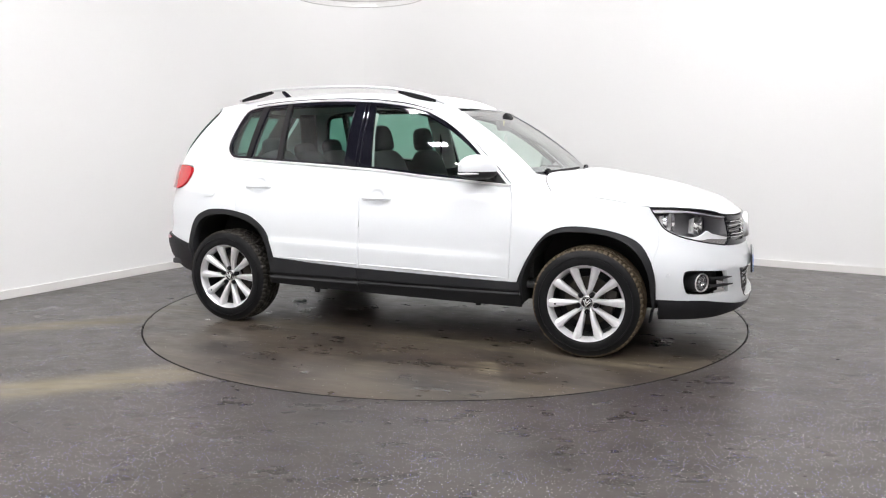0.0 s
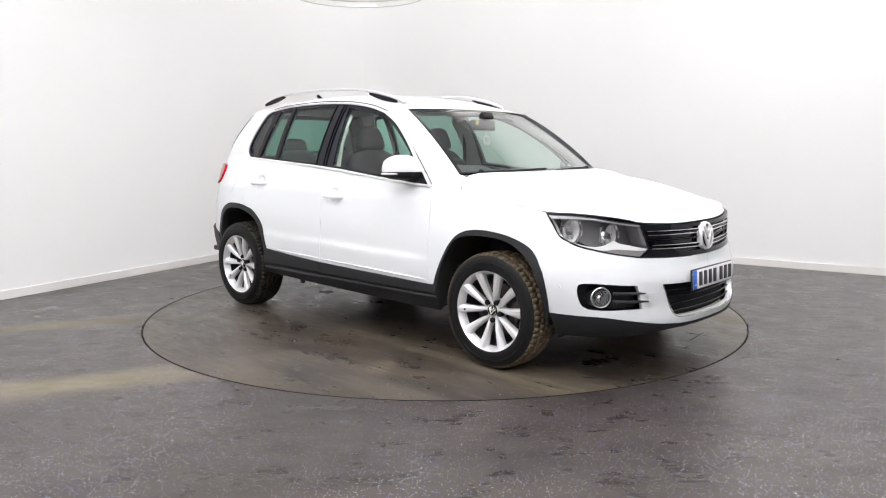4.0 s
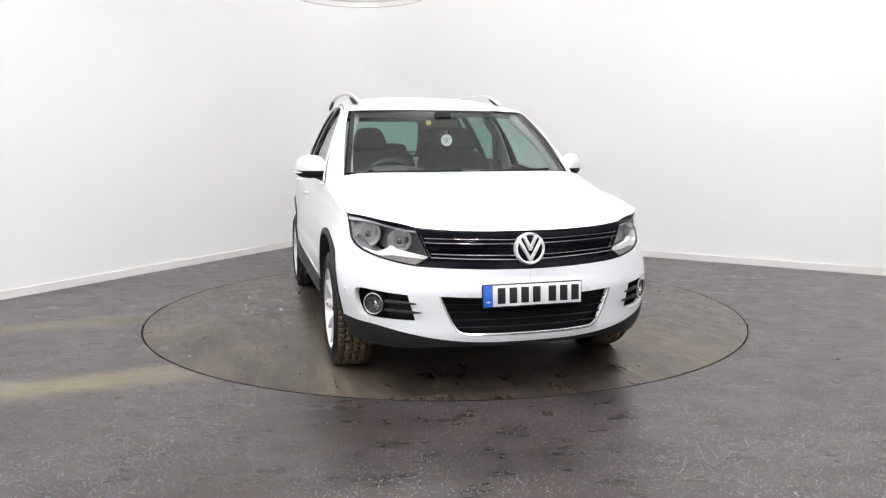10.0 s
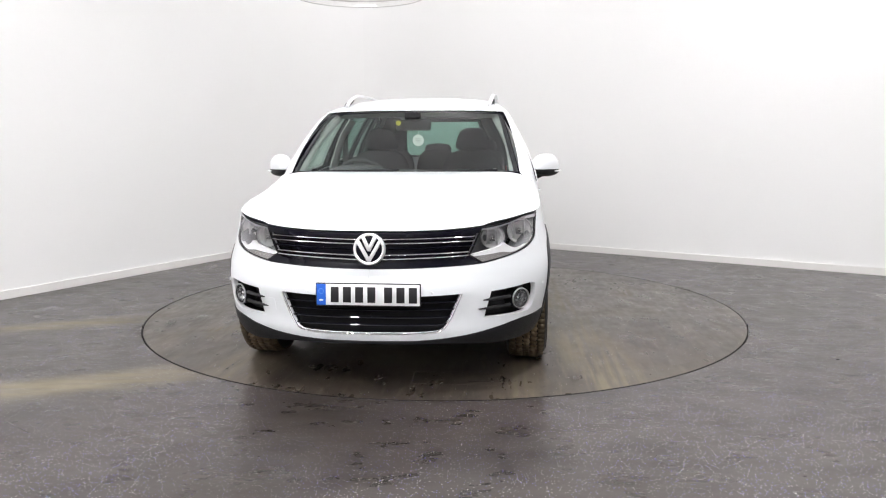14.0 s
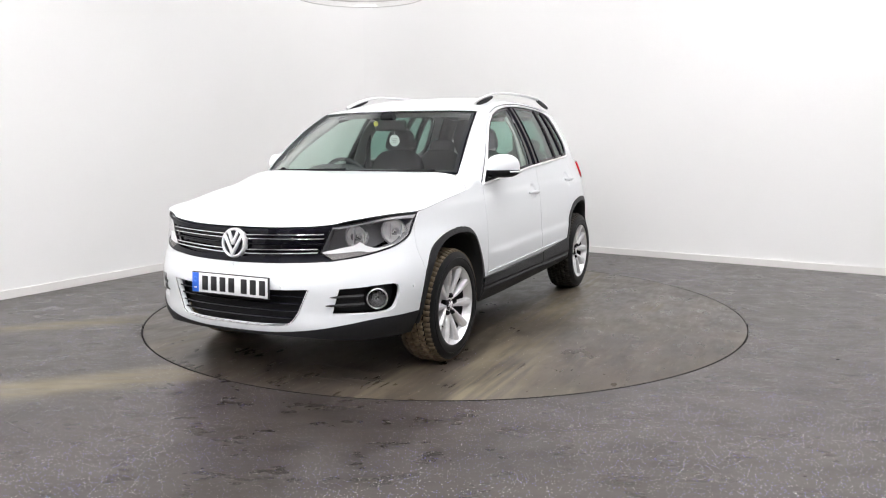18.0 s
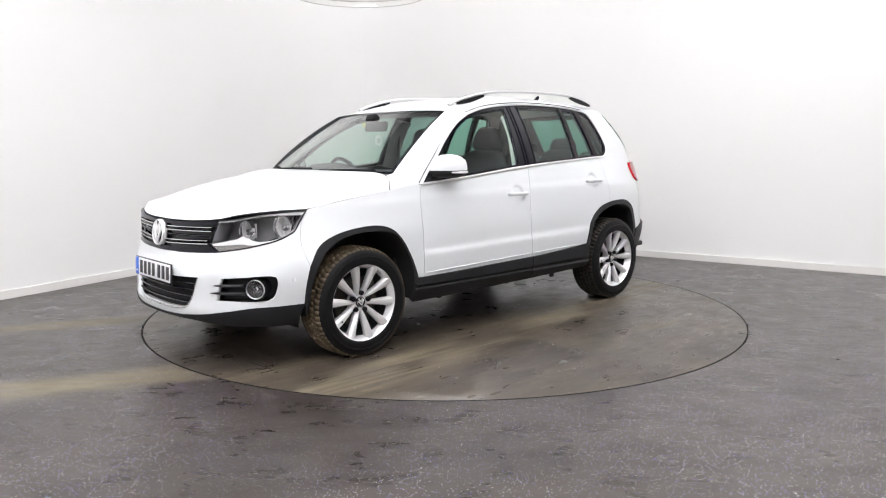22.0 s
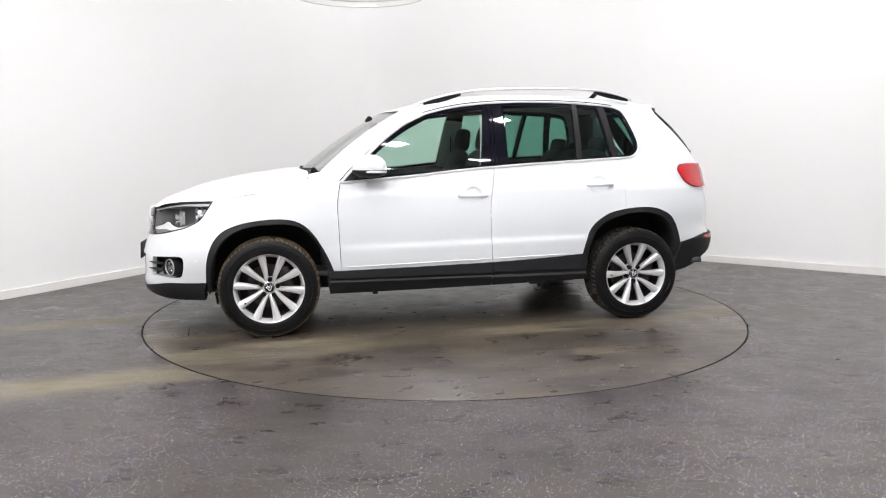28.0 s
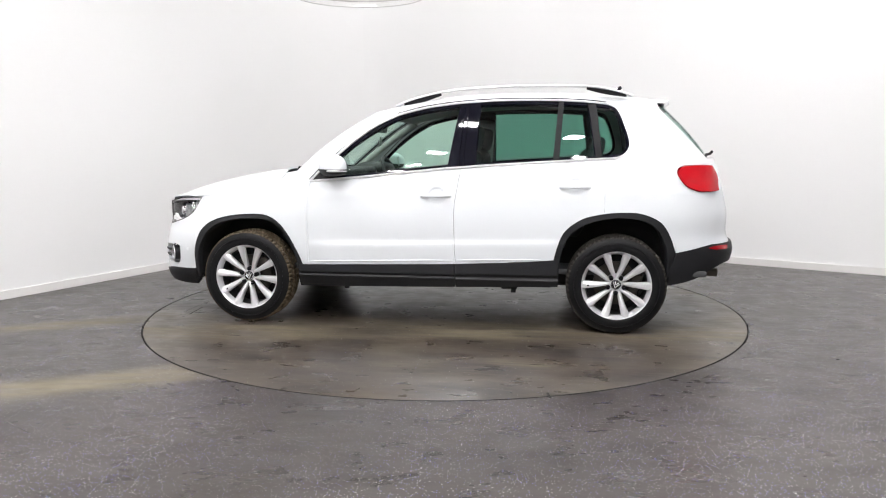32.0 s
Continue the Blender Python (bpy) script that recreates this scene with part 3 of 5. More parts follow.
def front_mid(z):
    """Where the plan begins to round off towards the nose."""
    return table(z, [(0.3, 1.46), (0.56, 1.46), (0.66, 1.24), (0.75, 0.80), (0.83, 0.35), (1.1, 0.2)])


def ring_radius(c, s, z):
    """Distance from the middle to the body's plan in the direction (c, s)."""
    w = table(z, HALF_WIDTH)
    if c <= 0:
        n, reach = rear_power(z), MID - table(z, TAIL)
        return ((abs(c) / reach) ** n + (abs(s) / w) ** n) ** (-1 / n)
    n, c0 = front_power(z), front_mid(z)
    reach = table(z, NOSE) - c0
    lo, hi = 0.3, 2.4
    for _ in range(36):
        r = (lo + hi) / 2
        f = (max(0.0, MID + r * c - c0) / reach) ** n + (r * abs(s) / w) ** n - 1
        lo, hi = (r, hi) if f < 0 else (lo, r)
    return (lo + hi) / 2


def rear_power(z):
    return 4.9 + 1.1 * min(1, max(0, (z - 1.0) / 0.25))


def taper(x, z):
    """The cabin draws in towards the tail."""
    s = min(1, max(0, (-0.3 - x) / 1.2))
    return 1 - 0.065 * s * s * (3 - 2 * s) * min(1, max(0, (z - 0.95) / 0.25))


def flare(x, z):
    """The wings swell round the wheels."""
    h = math.exp(-((z - 0.75) / 0.27) ** 2)
    return h * (0.026 * math.exp(-((x - 1.60) / 0.27) ** 2) + 0.014 * math.exp(-((x + 1.38) / 0.30) ** 2))


def on_side(off=0.0):
    return lambda x, z: np.array((x, flank(x, z, off), z))


def prow(y, z):
    """The grille's middle stands a little forward."""
    return 0.028 * math.exp(-(y / 0.30) ** 2) * min(1, max(0, (z - 0.60) / 0.08)) * min(1, max(0, (0.93 - z) / 0.08))


K = 2.0


def on_ring(off=0.0):
    """The body by K times the angle round the middle, from the nose (0) to the tail, and the height."""
    def surf(a, z):
        c, s = math.cos(a / K), math.sin(a / K)
        c0 = front_mid(z) if c > 0 else MID
        n, reach = (front_power(z), table(z, NOSE) - c0) if c > 0 else (rear_power(z), MID - table(z, TAIL))
        r = ring_radius(c, s, z)
        x, y = MID + r * c, r * s
        along = max(0.0, x - c0 if c > 0 else c0 - x)
        y = y * taper(x, z) + math.copysign(flare(x, z) + swage(x, z), y)
        # offsets go square to the body's plan
        e = (along / reach) ** (n - 1) / reach
        f = (abs(s) * r / table(z, HALF_WIDTH)) ** (n - 1) / table(z, HALF_WIDTH)
        k = off / math.hypot(e, f)
        x += prow(y, z) if c > 0 else 0
        return np.array((x + e * k * (1 if c > 0 else -1), y + f * k * (1 if s > 0 else -1), z))
    return surf


def nose_at(y, z):
    """Ring coordinates of the front's point beside the middle by y."""
    w, reach = table(z, HALF_WIDTH), table(z, NOSE) - front_mid(z)
    n = front_power(z)
    x = reach * (1 - min(abs(y) / w, 0.9995) ** n) ** (1 / n)
    return (K * math.atan2(y, x + front_mid(z) - MID), z)


def tail_at(y, z):
    w, reach = table(z, HALF_WIDTH), MID - table(z, TAIL)
    n = rear_power(z)
    x = reach * (1 - min(abs(y) / w, 0.9995) ** n) ** (1 / n)
    return (K * math.atan2(y, -x), z)


def side_at(x, z):
    """Ring coordinates of the flank's point at x."""
    return (K * math.atan2(girth(x, z), x - MID), z)


# design lines of the flank: (x, z)
FRONT_ARCH = [(1.700, 0.385), (1.692, 0.515), (1.664, 0.612), (1.621, 0.682), (1.551, 0.733), (1.435, 0.769), (1.290, 0.786), (1.167, 0.783), (1.080, 0.752),
              (1.009, 0.685), (0.943, 0.580), (0.896, 0.480), (0.878, 0.432)]
FRONT_ARCH_IN = [(1.683, 0.30), (1.663, 0.495), (1.626, 0.595), (1.572, 0.669), (1.494, 0.719), (1.397, 0.747), (1.268, 0.757), (1.140, 0.749), (1.055, 0.713),
                 (0.992, 0.635), (0.944, 0.541), (0.913, 0.439), (0.908, 0.293)]
REAR_ARCH = [(-0.885, 0.495), (-0.913, 0.596), (-0.946, 0.674), (-1.003, 0.732), (-1.092, 0.782), (-1.228, 0.813), (-1.384, 0.820), (-1.482, 0.804), (-1.574, 0.760),
             (-1.624, 0.701), (-1.658, 0.630), (-1.680, 0.560)]
REAR_ARCH_IN = [(-0.918, 0.310), (-0.923, 0.477), (-0.944, 0.576), (-0.989, 0.666), (-1.054, 0.720), (-1.151, 0.759), (-1.268, 0.781), (-1.395, 0.781), (-1.500, 0.752),
                (-1.565, 0.702), (-1.604, 0.631), (-1.629, 0.552), (-1.637, 0.34)]
BELT = [(0.815, 1.020), (0.630, 1.035), (0.322, 1.061), (-0.065, 1.101), (-0.260, 1.116), (-0.456, 1.130), (-0.849, 1.152), (-1.188, 1.170)]
WINDOW_REAR = [(-1.188, 1.170), (-1.290, 1.177), (-1.349, 1.204), (-1.379, 1.251), (-1.377, 1.310), (-1.353, 1.390), (-1.322, 1.471), (-1.288, 1.522), (-1.229, 1.545)]
WINDOW_TOP = [(-1.229, 1.545), (-1.087, 1.561), (-0.883, 1.573), (-0.680, 1.577), (-0.478, 1.575), (-0.276, 1.565), (-0.114, 1.549), (0.046, 1.524), (0.205, 1.484)]
PILLAR = [(0.205, 1.484), (0.363, 1.409), (0.518, 1.299), (0.633, 1.196), (0.735, 1.104), (0.815, 1.020)]
GAP_A = [(0.822, 1.018), (0.843, 0.876), (0.836, 0.645), (0.828, 0.432)]
GAP_B = [(-0.248, 1.113), (-0.227, 0.986), (-0.206, 0.833), (-0.210, 0.600), (-0.218, 0.457)]
GAP_C = [(-1.188, 1.170), (-1.213, 1.096), (-1.216, 0.942), (-1.214, 0.809)]
ROOF_EDGE = [(0.384, 1.500), (0.25, 1.530), (0.0, 1.572), (-0.3, 1.602), (-0.68, 1.612), (-1.1, 1.600), (-1.4, 1.575), (-1.57, 1.550)]
ROOF_MID = [(0.46, 1.508), (0.3, 1.555), (0.1, 1.602), (-0.2, 1.638), (-0.6, 1.652), (-1.0, 1.645), (-1.4, 1.618), (-1.68, 1.585)]
SEAM = spline([(1.684, 0.845), (1.705, 0.72), (1.675, 0.585)], 6)
SHUT = [(1.072, 0.993), (1.15, 0.983), (1.25, 0.970), (1.44, 0.944), (1.641, 0.910)]


def between(pts, x0, x1):
    """The run of a line of (x, z) from x0 to x1, ends cut."""
    q = sorted([tuple(p) for p in pts])
    lo, hi = min(x0, x1), max(x0, x1)
    run = [(lo, table(lo, q))] + [p for p in q if lo + 0.01 < p[0] < hi - 0.01] + [(hi, table(hi, q))]
    return run if x0 < x1 else run[::-1]


def inset_gap(loop, g=0.0022):
    """Draws a closed outline in by half a panel gap."""
    p = np.array(loop)
    area = 0.5 * np.sum(p[:, 0] * np.roll(p[:, 1], -1) - np.roll(p[:, 0], -1) * p[:, 1])
    t = np.roll(p, -1, 0) - np.roll(p, 1, 0)
    t /= np.linalg.norm(t, axis=1)[:, None] + 1e-9
    n = np.stack([-t[:, 1], t[:, 0]], 1) * (1 if area > 0 else -1)
    return list(p + n * g)


car = empty("car")
tagged(car, "white five-door compact suv with black lower trim, on the turntable", "car")


def build_sides():
    # front wing
    arch_up = [p for p in FRONT_ARCH if not (p[0] > 1.6 and p[1] < 0.55)]
    wing = path([(0.828, 0.432), (0.836, 0.645), (0.843, 0.876), (0.822, 1.018)], [(0.822, 1.018), (0.95, 1.008), (1.072, 0.993)], SHUT,
                [(1.641, 0.910), (1.684, 0.845)], SEAM, [(1.675, 0.585)] + arch_up[1:], [(0.878, 0.432), (0.828, 0.432)])
    # the wing runs into the pillar's foot without a gap
    wing = [q + np.array((0, 0.0040)) if q[1] > 0.985 and 0.83 < q[0] < 1.05 else q + np.array((0, 0.0014)) if q[1] > 0.90 and 1.05 <= q[0] < 1.63 else q for q in inset_gap(wing)]
    pair("front_wing", sheet(on_side(), wing, (), 0.018), PAINT, car)
    # doors
    front = path(GAP_A[::-1], between(BELT, 0.815, -0.248), GAP_B, [(-0.218, 0.457), (0.3, 0.444), (0.828, 0.432)])
    rear = path(GAP_B[::-1], between(BELT, -0.248, -1.188), GAP_C, [(-1.214, 0.809), (-1.092, 0.782), (-1.003, 0.732), (-0.946, 0.674), (-0.913, 0.596), (-0.885, 0.495)],
                [(-0.885, 0.495), (-0.55, 0.472), (-0.218, 0.457)])
    fd = pair("front_door", sheet(on_side(), inset_gap(front), (), 0.013), PAINT, car)
    rd = pair("rear_door", sheet(on_side(), inset_gap(rear), (), 0.013), PAINT, car)
    for s, f, r in ((1, fd[0], rd[0]), (-1, fd[1], rd[1])):
        # slim rods in body paint, added to draw a shading line above the sill
        for door, x0, x1 in ((f, 0.815, -0.207), (r, -0.229, -0.80)):
            run = [(x, s * flank(x, 0.476 + 0.026 * (0.8 - x) / 1.0, 0.001), 0.458 + 0.026 * (0.8 - x) / 1.0) for x in np.linspace(x0, x1, 14)]
            part("door_foot_ridge", tube(run, lambda q: 0.0045 - 0.003 * abs(2 * q - 1) ** 6, 8, 1.0, (0, 1, 0)), PAINT, door, "slim white ridge along the door's foot")
    # rear quarter with the pillar up to the roof
    quarter = path(GAP_C[::-1], WINDOW_REAR, WINDOW_TOP[:4], [(-0.680, 1.577), (-0.68, 1.612)], ROOF_EDGE[4:],
                   [(-1.57, 1.550), (-1.59, 1.50), (-1.70, 1.385), (-1.80, 1.278), (-1.895, 1.178), (-1.905, 1.165)], [(-1.905, 1.165), (-1.93, 1.13), (-1.915, 1.128)],
                   [(-1.915, 1.128), (-1.80, 1.129), (-1.716, 1.120), (-1.689, 1.085), (-1.702, 1.045), (-1.747, 0.990), (-1.828, 0.957), (-1.915, 0.952)],
                   [(-1.915, 0.952), (-1.935, 0.80), (-1.93, 0.60)], [(-1.93, 0.60), (-1.80, 0.572), (-1.690, 0.550)], REAR_ARCH[::-1][1:8], [(-1.092, 0.782), (-1.214, 0.809)])
    canopy = path(WINDOW_TOP[3:], [(0.205, 1.484), (0.384, 1.500)], ROOF_EDGE[:5], [(-0.68, 1.612), (-0.68, 1.577)])
    q = sheet(on_side(), quarter, (), 0.018)
    c = sheet(on_side(), canopy)
    # windscreen pillar: rounds from the flank to the windscreen's edge
    a_in = [np.array((x, flank(x, z), z)) for x, z in spline(PILLAR, 6)]
    lo, hi = np.array((0.950, 0.745, 1.090)), np.array((0.386, 0.628, 1.502))

    def post(u, v):
        k = u * (len(a_in) - 1)
        i = min(int(k), len(a_in) - 2)
        p = a_in[i] + (a_in[i + 1] - a_in[i]) * (k - i)
        e = hi + (lo - hi) * u + np.array((0.012, 0.012, 0.022)) * 4 * u * (1 - u)
        bulge = 4 * v * (1 - v) * np.array((0.010, 0.016, 0.014))
        return p + (e - p) * v + bulge

    def shoulder(u, v):
        rear, ahead = post(1.0, v), np.array(bonnet(0.0, 1 - 0.055 * v)) + np.array((-0.004, 0, 0))
        return rear + (ahead - rear) * u + np.array((0, 0.004, 0.006)) * 4 * u * (1 - u) * 4 * v * (1 - v)
    pair("side_frame", both(q, c, grid_surface(post, 30, 8), grid_surface(shoulder, 8, 8)), PAINT, car)
    return fd, rd


def build_glass():
    """Side windows: gloss black frames with panes set in, bright strips round them."""
    dlo = path(BELT, WINDOW_REAR, WINDOW_TOP, PILLAR)
    top = PILLAR[::-1] + WINDOW_TOP[::-1]
    head = [(x, z - 0.026 - 0.010 * (x > 0.3)) for x, z in top]
    foot = [(x, z + 0.020) for x, z in BELT]
    fr = path(between(foot, 0.66, -0.155), [(-0.155, table(-0.155, sorted(foot))), (-0.215, table(-0.215, sorted(head)))], between(head, -0.215, 0.66))
    rr = path(between(foot, -0.345, -0.872), [(-0.872, table(-0.872, sorted(foot))), (-0.902, table(-0.902, sorted(head)))], between(head, -0.902, -0.362))
    sm = path(between(foot, -0.905, -1.150), [(-1.150, table(-1.150, sorted(foot))), (-1.098, table(-1.098, sorted(head)))], between(head, -1.098, -0.936))
    qt = path([(-1.198, 1.192), (-1.288, 1.199), (-1.335, 1.218), (-1.357, 1.256), (-1.355, 1.310), (-1.330, 1.390), (-1.300, 1.462), (-1.268, 1.507), (-1.215, 1.522)],
              [(-1.215, 1.522), (-1.158, 1.528)], [(-1.158, 1.528), (-1.198, 1.192)])
    pair("window_frame", sheet(on_side(-0.004), dlo, [fr, rr, sm, qt], 0.03, 0.03), GLOSS_BLACK, car, "gloss black window surround")
    for name, lp, mat in (("front_side_window", fr, SIDE_GLASS), ("rear_side_window", rr, REAR_GLASS), ("small_side_window", sm, REAR_GLASS), ("quarter_window", qt, REAR_GLASS)):
        pair(name, sheet(on_side(-0.010), lp, (), 0.05, 0), mat, car)
    for name, lp in (("window_bar", path([(-0.868, 1.155), (-0.909, 1.155)], [(-0.909, 1.155), (-0.938, 1.572)], [(-0.938, 1.572), (-0.902, 1.573)], [(-0.902, 1.573), (-0.868, 1.155)])),
                     ("window_bar", path([(-1.158, 1.170), (-1.196, 1.172)], [(-1.196, 1.172), (-1.155, 1.552)], [(-1.155, 1.552), (-1.102, 1.558)], [(-1.102, 1.558), (-1.158, 1.170)]))):
        pair(name, sheet(on_side(0.002), lp, (), 0.03, 0.012), GREY_BAR, car, "grey window bar")
    for s in (1, -1):
        for x0, x1 in ((-0.232, -0.252), (-0.262, -0.282), (-0.345, -0.362)):
            edge = [(x0 + (x1 - x0) * k / 12, s * flank(x0 + (x1 - x0) * k / 12, 1.125 + 0.43 * k / 12, -0.001), 1.125 + 0.43 * k / 12) for k in range(13)]
            part("pillar_edge", tube(edge, 0.0042, 8, up=(0, 1, 0)), GLOSS_BLACK, car, "rounded gloss black pillar edge")
        run = [Vector((x, s * flank(x, z, 0.005), z)) for x, z in path(BELT, WINDOW_REAR, WINDOW_TOP, PILLAR)]
        edge = [Vector((x + (0.012 if x > 0.15 else 0.003), s * flank(x + 0.008, z + 0.012, 0.001), z + (0.011 if x > 0.15 else 0.014))) for x, z in path(WINDOW_TOP, PILLAR)]
        part("door_seal", tube(edge, 0.0028, 6, up=(0, 1, 0)), DARK_TRIM, car, "thin black door seal")
        part("window_strip", tube(run + run[:1], 0.0075, 6, up=(0, 1, 0)), BRIGHT_TRIM, car, "bright strip round the side windows")


def build_lower_trim():
    """Black wheel-arch lips, sills and what lies behind them."""
    for name, outer, inner, back in (("front_arch_trim", FRONT_ARCH, FRONT_ARCH_IN, 0.50), ("rear_arch_trim", REAR_ARCH, REAR_ARCH_IN, 0.50)):
        lip = path(outer, [outer[-1], inner[-1]], inner[::-1], [inner[0], outer[0]])
        pair(name, sheet(on_side(0.007), lip, (), 0.03, 0.05), BLACK_PLASTIC, car, "textured black wheel-arch trim")
        pts = spline(inner, 4)
        n = len(pts)
        V = [np.array((x, flank(x, z, 0.004), z)) for x, z in pts] + [np.array((x, back, z + 0.02)) for x, z in pts]
        V += [np.array((1.302 if outer is FRONT_ARCH else -1.302, back, 0.30))]
        F = [(i, i + 1, n + i + 1, n + i) for i in range(n - 1)] + [(n + i, n + i + 1, 2 * n) for i in range(n - 1)]
        for s in (1, -1):
            link("wheel_well", [(p[0], s * p[1], p[2]) for p in V], F, UNDERSIDE, car, "dark wheel-well liner", smooth=False)
    sill_front = path([(0.900, 0.432), (0.3, 0.444), (-0.213, 0.457)], [(-0.213, 0.457), (-0.213, 0.294)], [(-0.213, 0.294), (0.3, 0.284), (0.905, 0.275)], [(0.905, 0.275), (0.900, 0.432)])
    sill_rear = path([(-0.219, 0.457), (-0.55, 0.472), (-0.905, 0.495)], [(-0.905, 0.495), (-0.915, 0.312)], [(-0.915, 0.312), (-0.55, 0.303), (-0.219, 0.294)], [(-0.219, 0.294), (-0.219, 0.457)])

    def rocker(x, z):
        h = (z - 0.28) / 0.17
        return np.array((x, flank(x, 0.45, 0.016) - 0.014 * min(1, max(0, (0.62 - h) / 0.05)) + 0.012 * min(1, max(0, (0.52 - h) / 0.06)) - 0.09 * max(0, 0.45 - h), z))
    for cut in (sill_front, sill_rear):
        pair("side_skirt", sheet(rocker, cut, (), 0.012, 0.05), BLACK_PLASTIC, car, "textured black plastic sill")
    # underside
    bm = bmesh.new()
    box(bm, (3.3, 0.9, 0.06), Matrix.Translation((0.25, 0, 0.27)), 0.02)
    box(bm, (1.78, 1.60, 0.08), Matrix.Translation((0.0, 0, 0.325)), 0.03)
    box(bm, (0.25, 0.95, 0.10), Matrix.Translation((1.85, 0, 0.30)), 0.03)
    box(bm, (0.40, 1.2, 0.12), Matrix.Translation((-1.72, 0, 0.42)), 0.03)
    box(bm, (0.5, 0.25, 0.10), Matrix.Translation((-0.75, 0.40, 0.31)), 0.03)
    part("underbody", bm, UNDERSIDE, car)
    for s in (1, -1):
        for x in (-0.58, 0.62):
            bm = bmesh.new()
            box(bm, (0.11, 0.03, 0.03), Matrix.Translation((x, s * 0.775, 0.285)), 0.006)
            box(bm, (0.035, 0.025, 0.035), Matrix.Translation((x - 0.03, s * 0.775, 0.262)), 0.006)
            part("jacking_point", bm, UNDERSIDE, car, "dark jacking point under the sill")


def build_front():
    a, s, r = nose_at, side_at, on_ring()
    mid = lambda p: abs(p[1]) < 1e-3
    # bumper skin, half and mirrored
    grille_low = [a(0, 0.652), a(0.24, 0.656), a(0.42, 0.663), (0.578, 0.671)]
    lamp_low = [(0.578, 0.671), (0.651, 0.681), (0.73, 0.693), (0.81, 0.710), (0.90, 0.736), (0.970, 0.780), s(1.684, 0.845)]
    lip = [s(1.700, 0.380), s(1.845, 0.374), s(1.95, 0.368), a(0.62, 0.346), a(0.46, 0.318), a(0.25, 0.300), a(0, 0.297)]
    fog = path([a(0.600, 0.533), a(0.70, 0.541), s(1.91, 0.549), s(1.868, 0.549)], [s(1.868, 0.549), s(1.846, 0.537), s(1.842, 0.49), s(1.856, 0.425), s(1.885, 0.402)],
               [s(1.885, 0.402), a(0.72, 0.398), a(0.565, 0.402)], [a(0.565, 0.402), a(0.580, 0.46), a(0.600, 0.533)])
    intake_half = [a(0, 0.522), a(0.25, 0.523), a(0.455, 0.530)], [a(0.455, 0.530), a(0.405, 0.415), a(0.372, 0.362)], [a(0.372, 0.362), a(0.33, 0.345), a(0.2, 0.338), a(0, 0.336)]
    # the intake is open to the middle line, so it becomes part of the half's outline
    half = path([a(0, 0.522), a(0, 0.652)], grille_low, lamp_low, [s(x, z) for x, z in SEAM], [s(1.675, 0.585), s(1.692, 0.515), s(1.700, 0.380)],
                lip, [lip[-1], a(0, 0.336)], intake_half[2][::-1], intake_half[1][::-1], intake_half[0][::-1])
    piece = sheet(r, half, [fog], 0.026, 0.03, keep=mid)
    bumper = add("front_bumper", both(piece, mirrored(piece)), PAINT, car)
    # lower black skirt
    low = path([lip[-1]] + lip[::-1][1:], [s(1.700, 0.380), s(1.71, 0.262)], [s(1.71, 0.258), s(1.85, 0.256), s(2.0, 0.258), a(0.5, 0.272), a(0.36, 0.282), a(0, 0.284)], [a(0, 0.284), lip[-1]])
    piece = sheet(on_ring(0.006), low, (), 0.026, 0.05, keep=mid)
    add("lower_bumper", both(piece, mirrored(piece)), BLACK_PLASTIC, bumper, "textured black bumper skirt")
    # lower air intake: dark back, slats, bright lower rim
    piece = sheet(on_ring(-0.05), path(*intake_half, [a(0, 0.336), a(0, 0.522)]), (), 0.04, 0)
    add("intake_mesh", both(piece, mirrored(piece)), DARK_TRIM, bumper)
    for z in (0.375, 0.412, 0.450, 0.488):
        w = 0.385 + 0.5 * (z - 0.375)
        run = [r(*a(y, z)) + np.array((-0.024, 0, 0)) for y in np.linspace(-w, w, 30)]
        part("intake_slat", tube(run, 0.007, 8, 0.7), GLOSS_BLACK, bumper)
    rim = [r(*q) for q in path(intake_half[1], intake_half[2])]
    full = rim + [np.array((p[0], -p[1], p[2])) for p in rim[::-1]][1:]
    part("intake_rim", tube(full, 0.0038, 6), CHROME, bumper, "chrome strip round the lower intake")
    # fog lamps in their recesses
    piece = sheet(on_ring(-0.075), fog, (), 0.03, 0)
    pair("fog_recess", piece, BLACK_PLASTIC, bumper)
    for sgn in (1, -1):
        c = np.array((1.930, sgn * 0.742, 0.475))
        d = Vector((0.79, sgn * 0.61, 0.0)).normalized()
        m = Matrix.Translation(c) @ d.to_track_quat("X", "Z").to_matrix().to_4x4()
        lamp = empty("fog_lamp", car, m)
        part("barrel", lathe([(-0.075, 0.060), (-0.02, 0.057), (0.010, 0.0545), (0.010, 0.050), (-0.02, 0.049)], 36, "x"), BLACK_PLASTIC, lamp, "black lamp barrel")
        part("ring", lathe([(0.009, 0.0555), (0.014, 0.0545), (0.016, 0.052), (0.014, 0.0500), (0.006, 0.0490)], 40, "x"), SATIN_SILVER, lamp, "slim silver ring")
        part("bowl", lathe([(-0.035, 0.010), (-0.030, 0.028), (-0.012, 0.043), (0.0, 0.047), (-0.002, 0.047), (-0.016, 0.040), (-0.036, 0.02)], 32, "x"), FOG_BOWL, lamp)
        part("bulb", lathe([(-0.03, 0.014), (-0.005, 0.013), (0.002, 0.006)], 16, "x"), CHROME, lamp)
        part("lens", lathe([(0.004, 0.048), (0.009, 0.03), (0.011, 0.004)], 32, "x"), CLEAR_LENS, lamp).visible_shadow = False
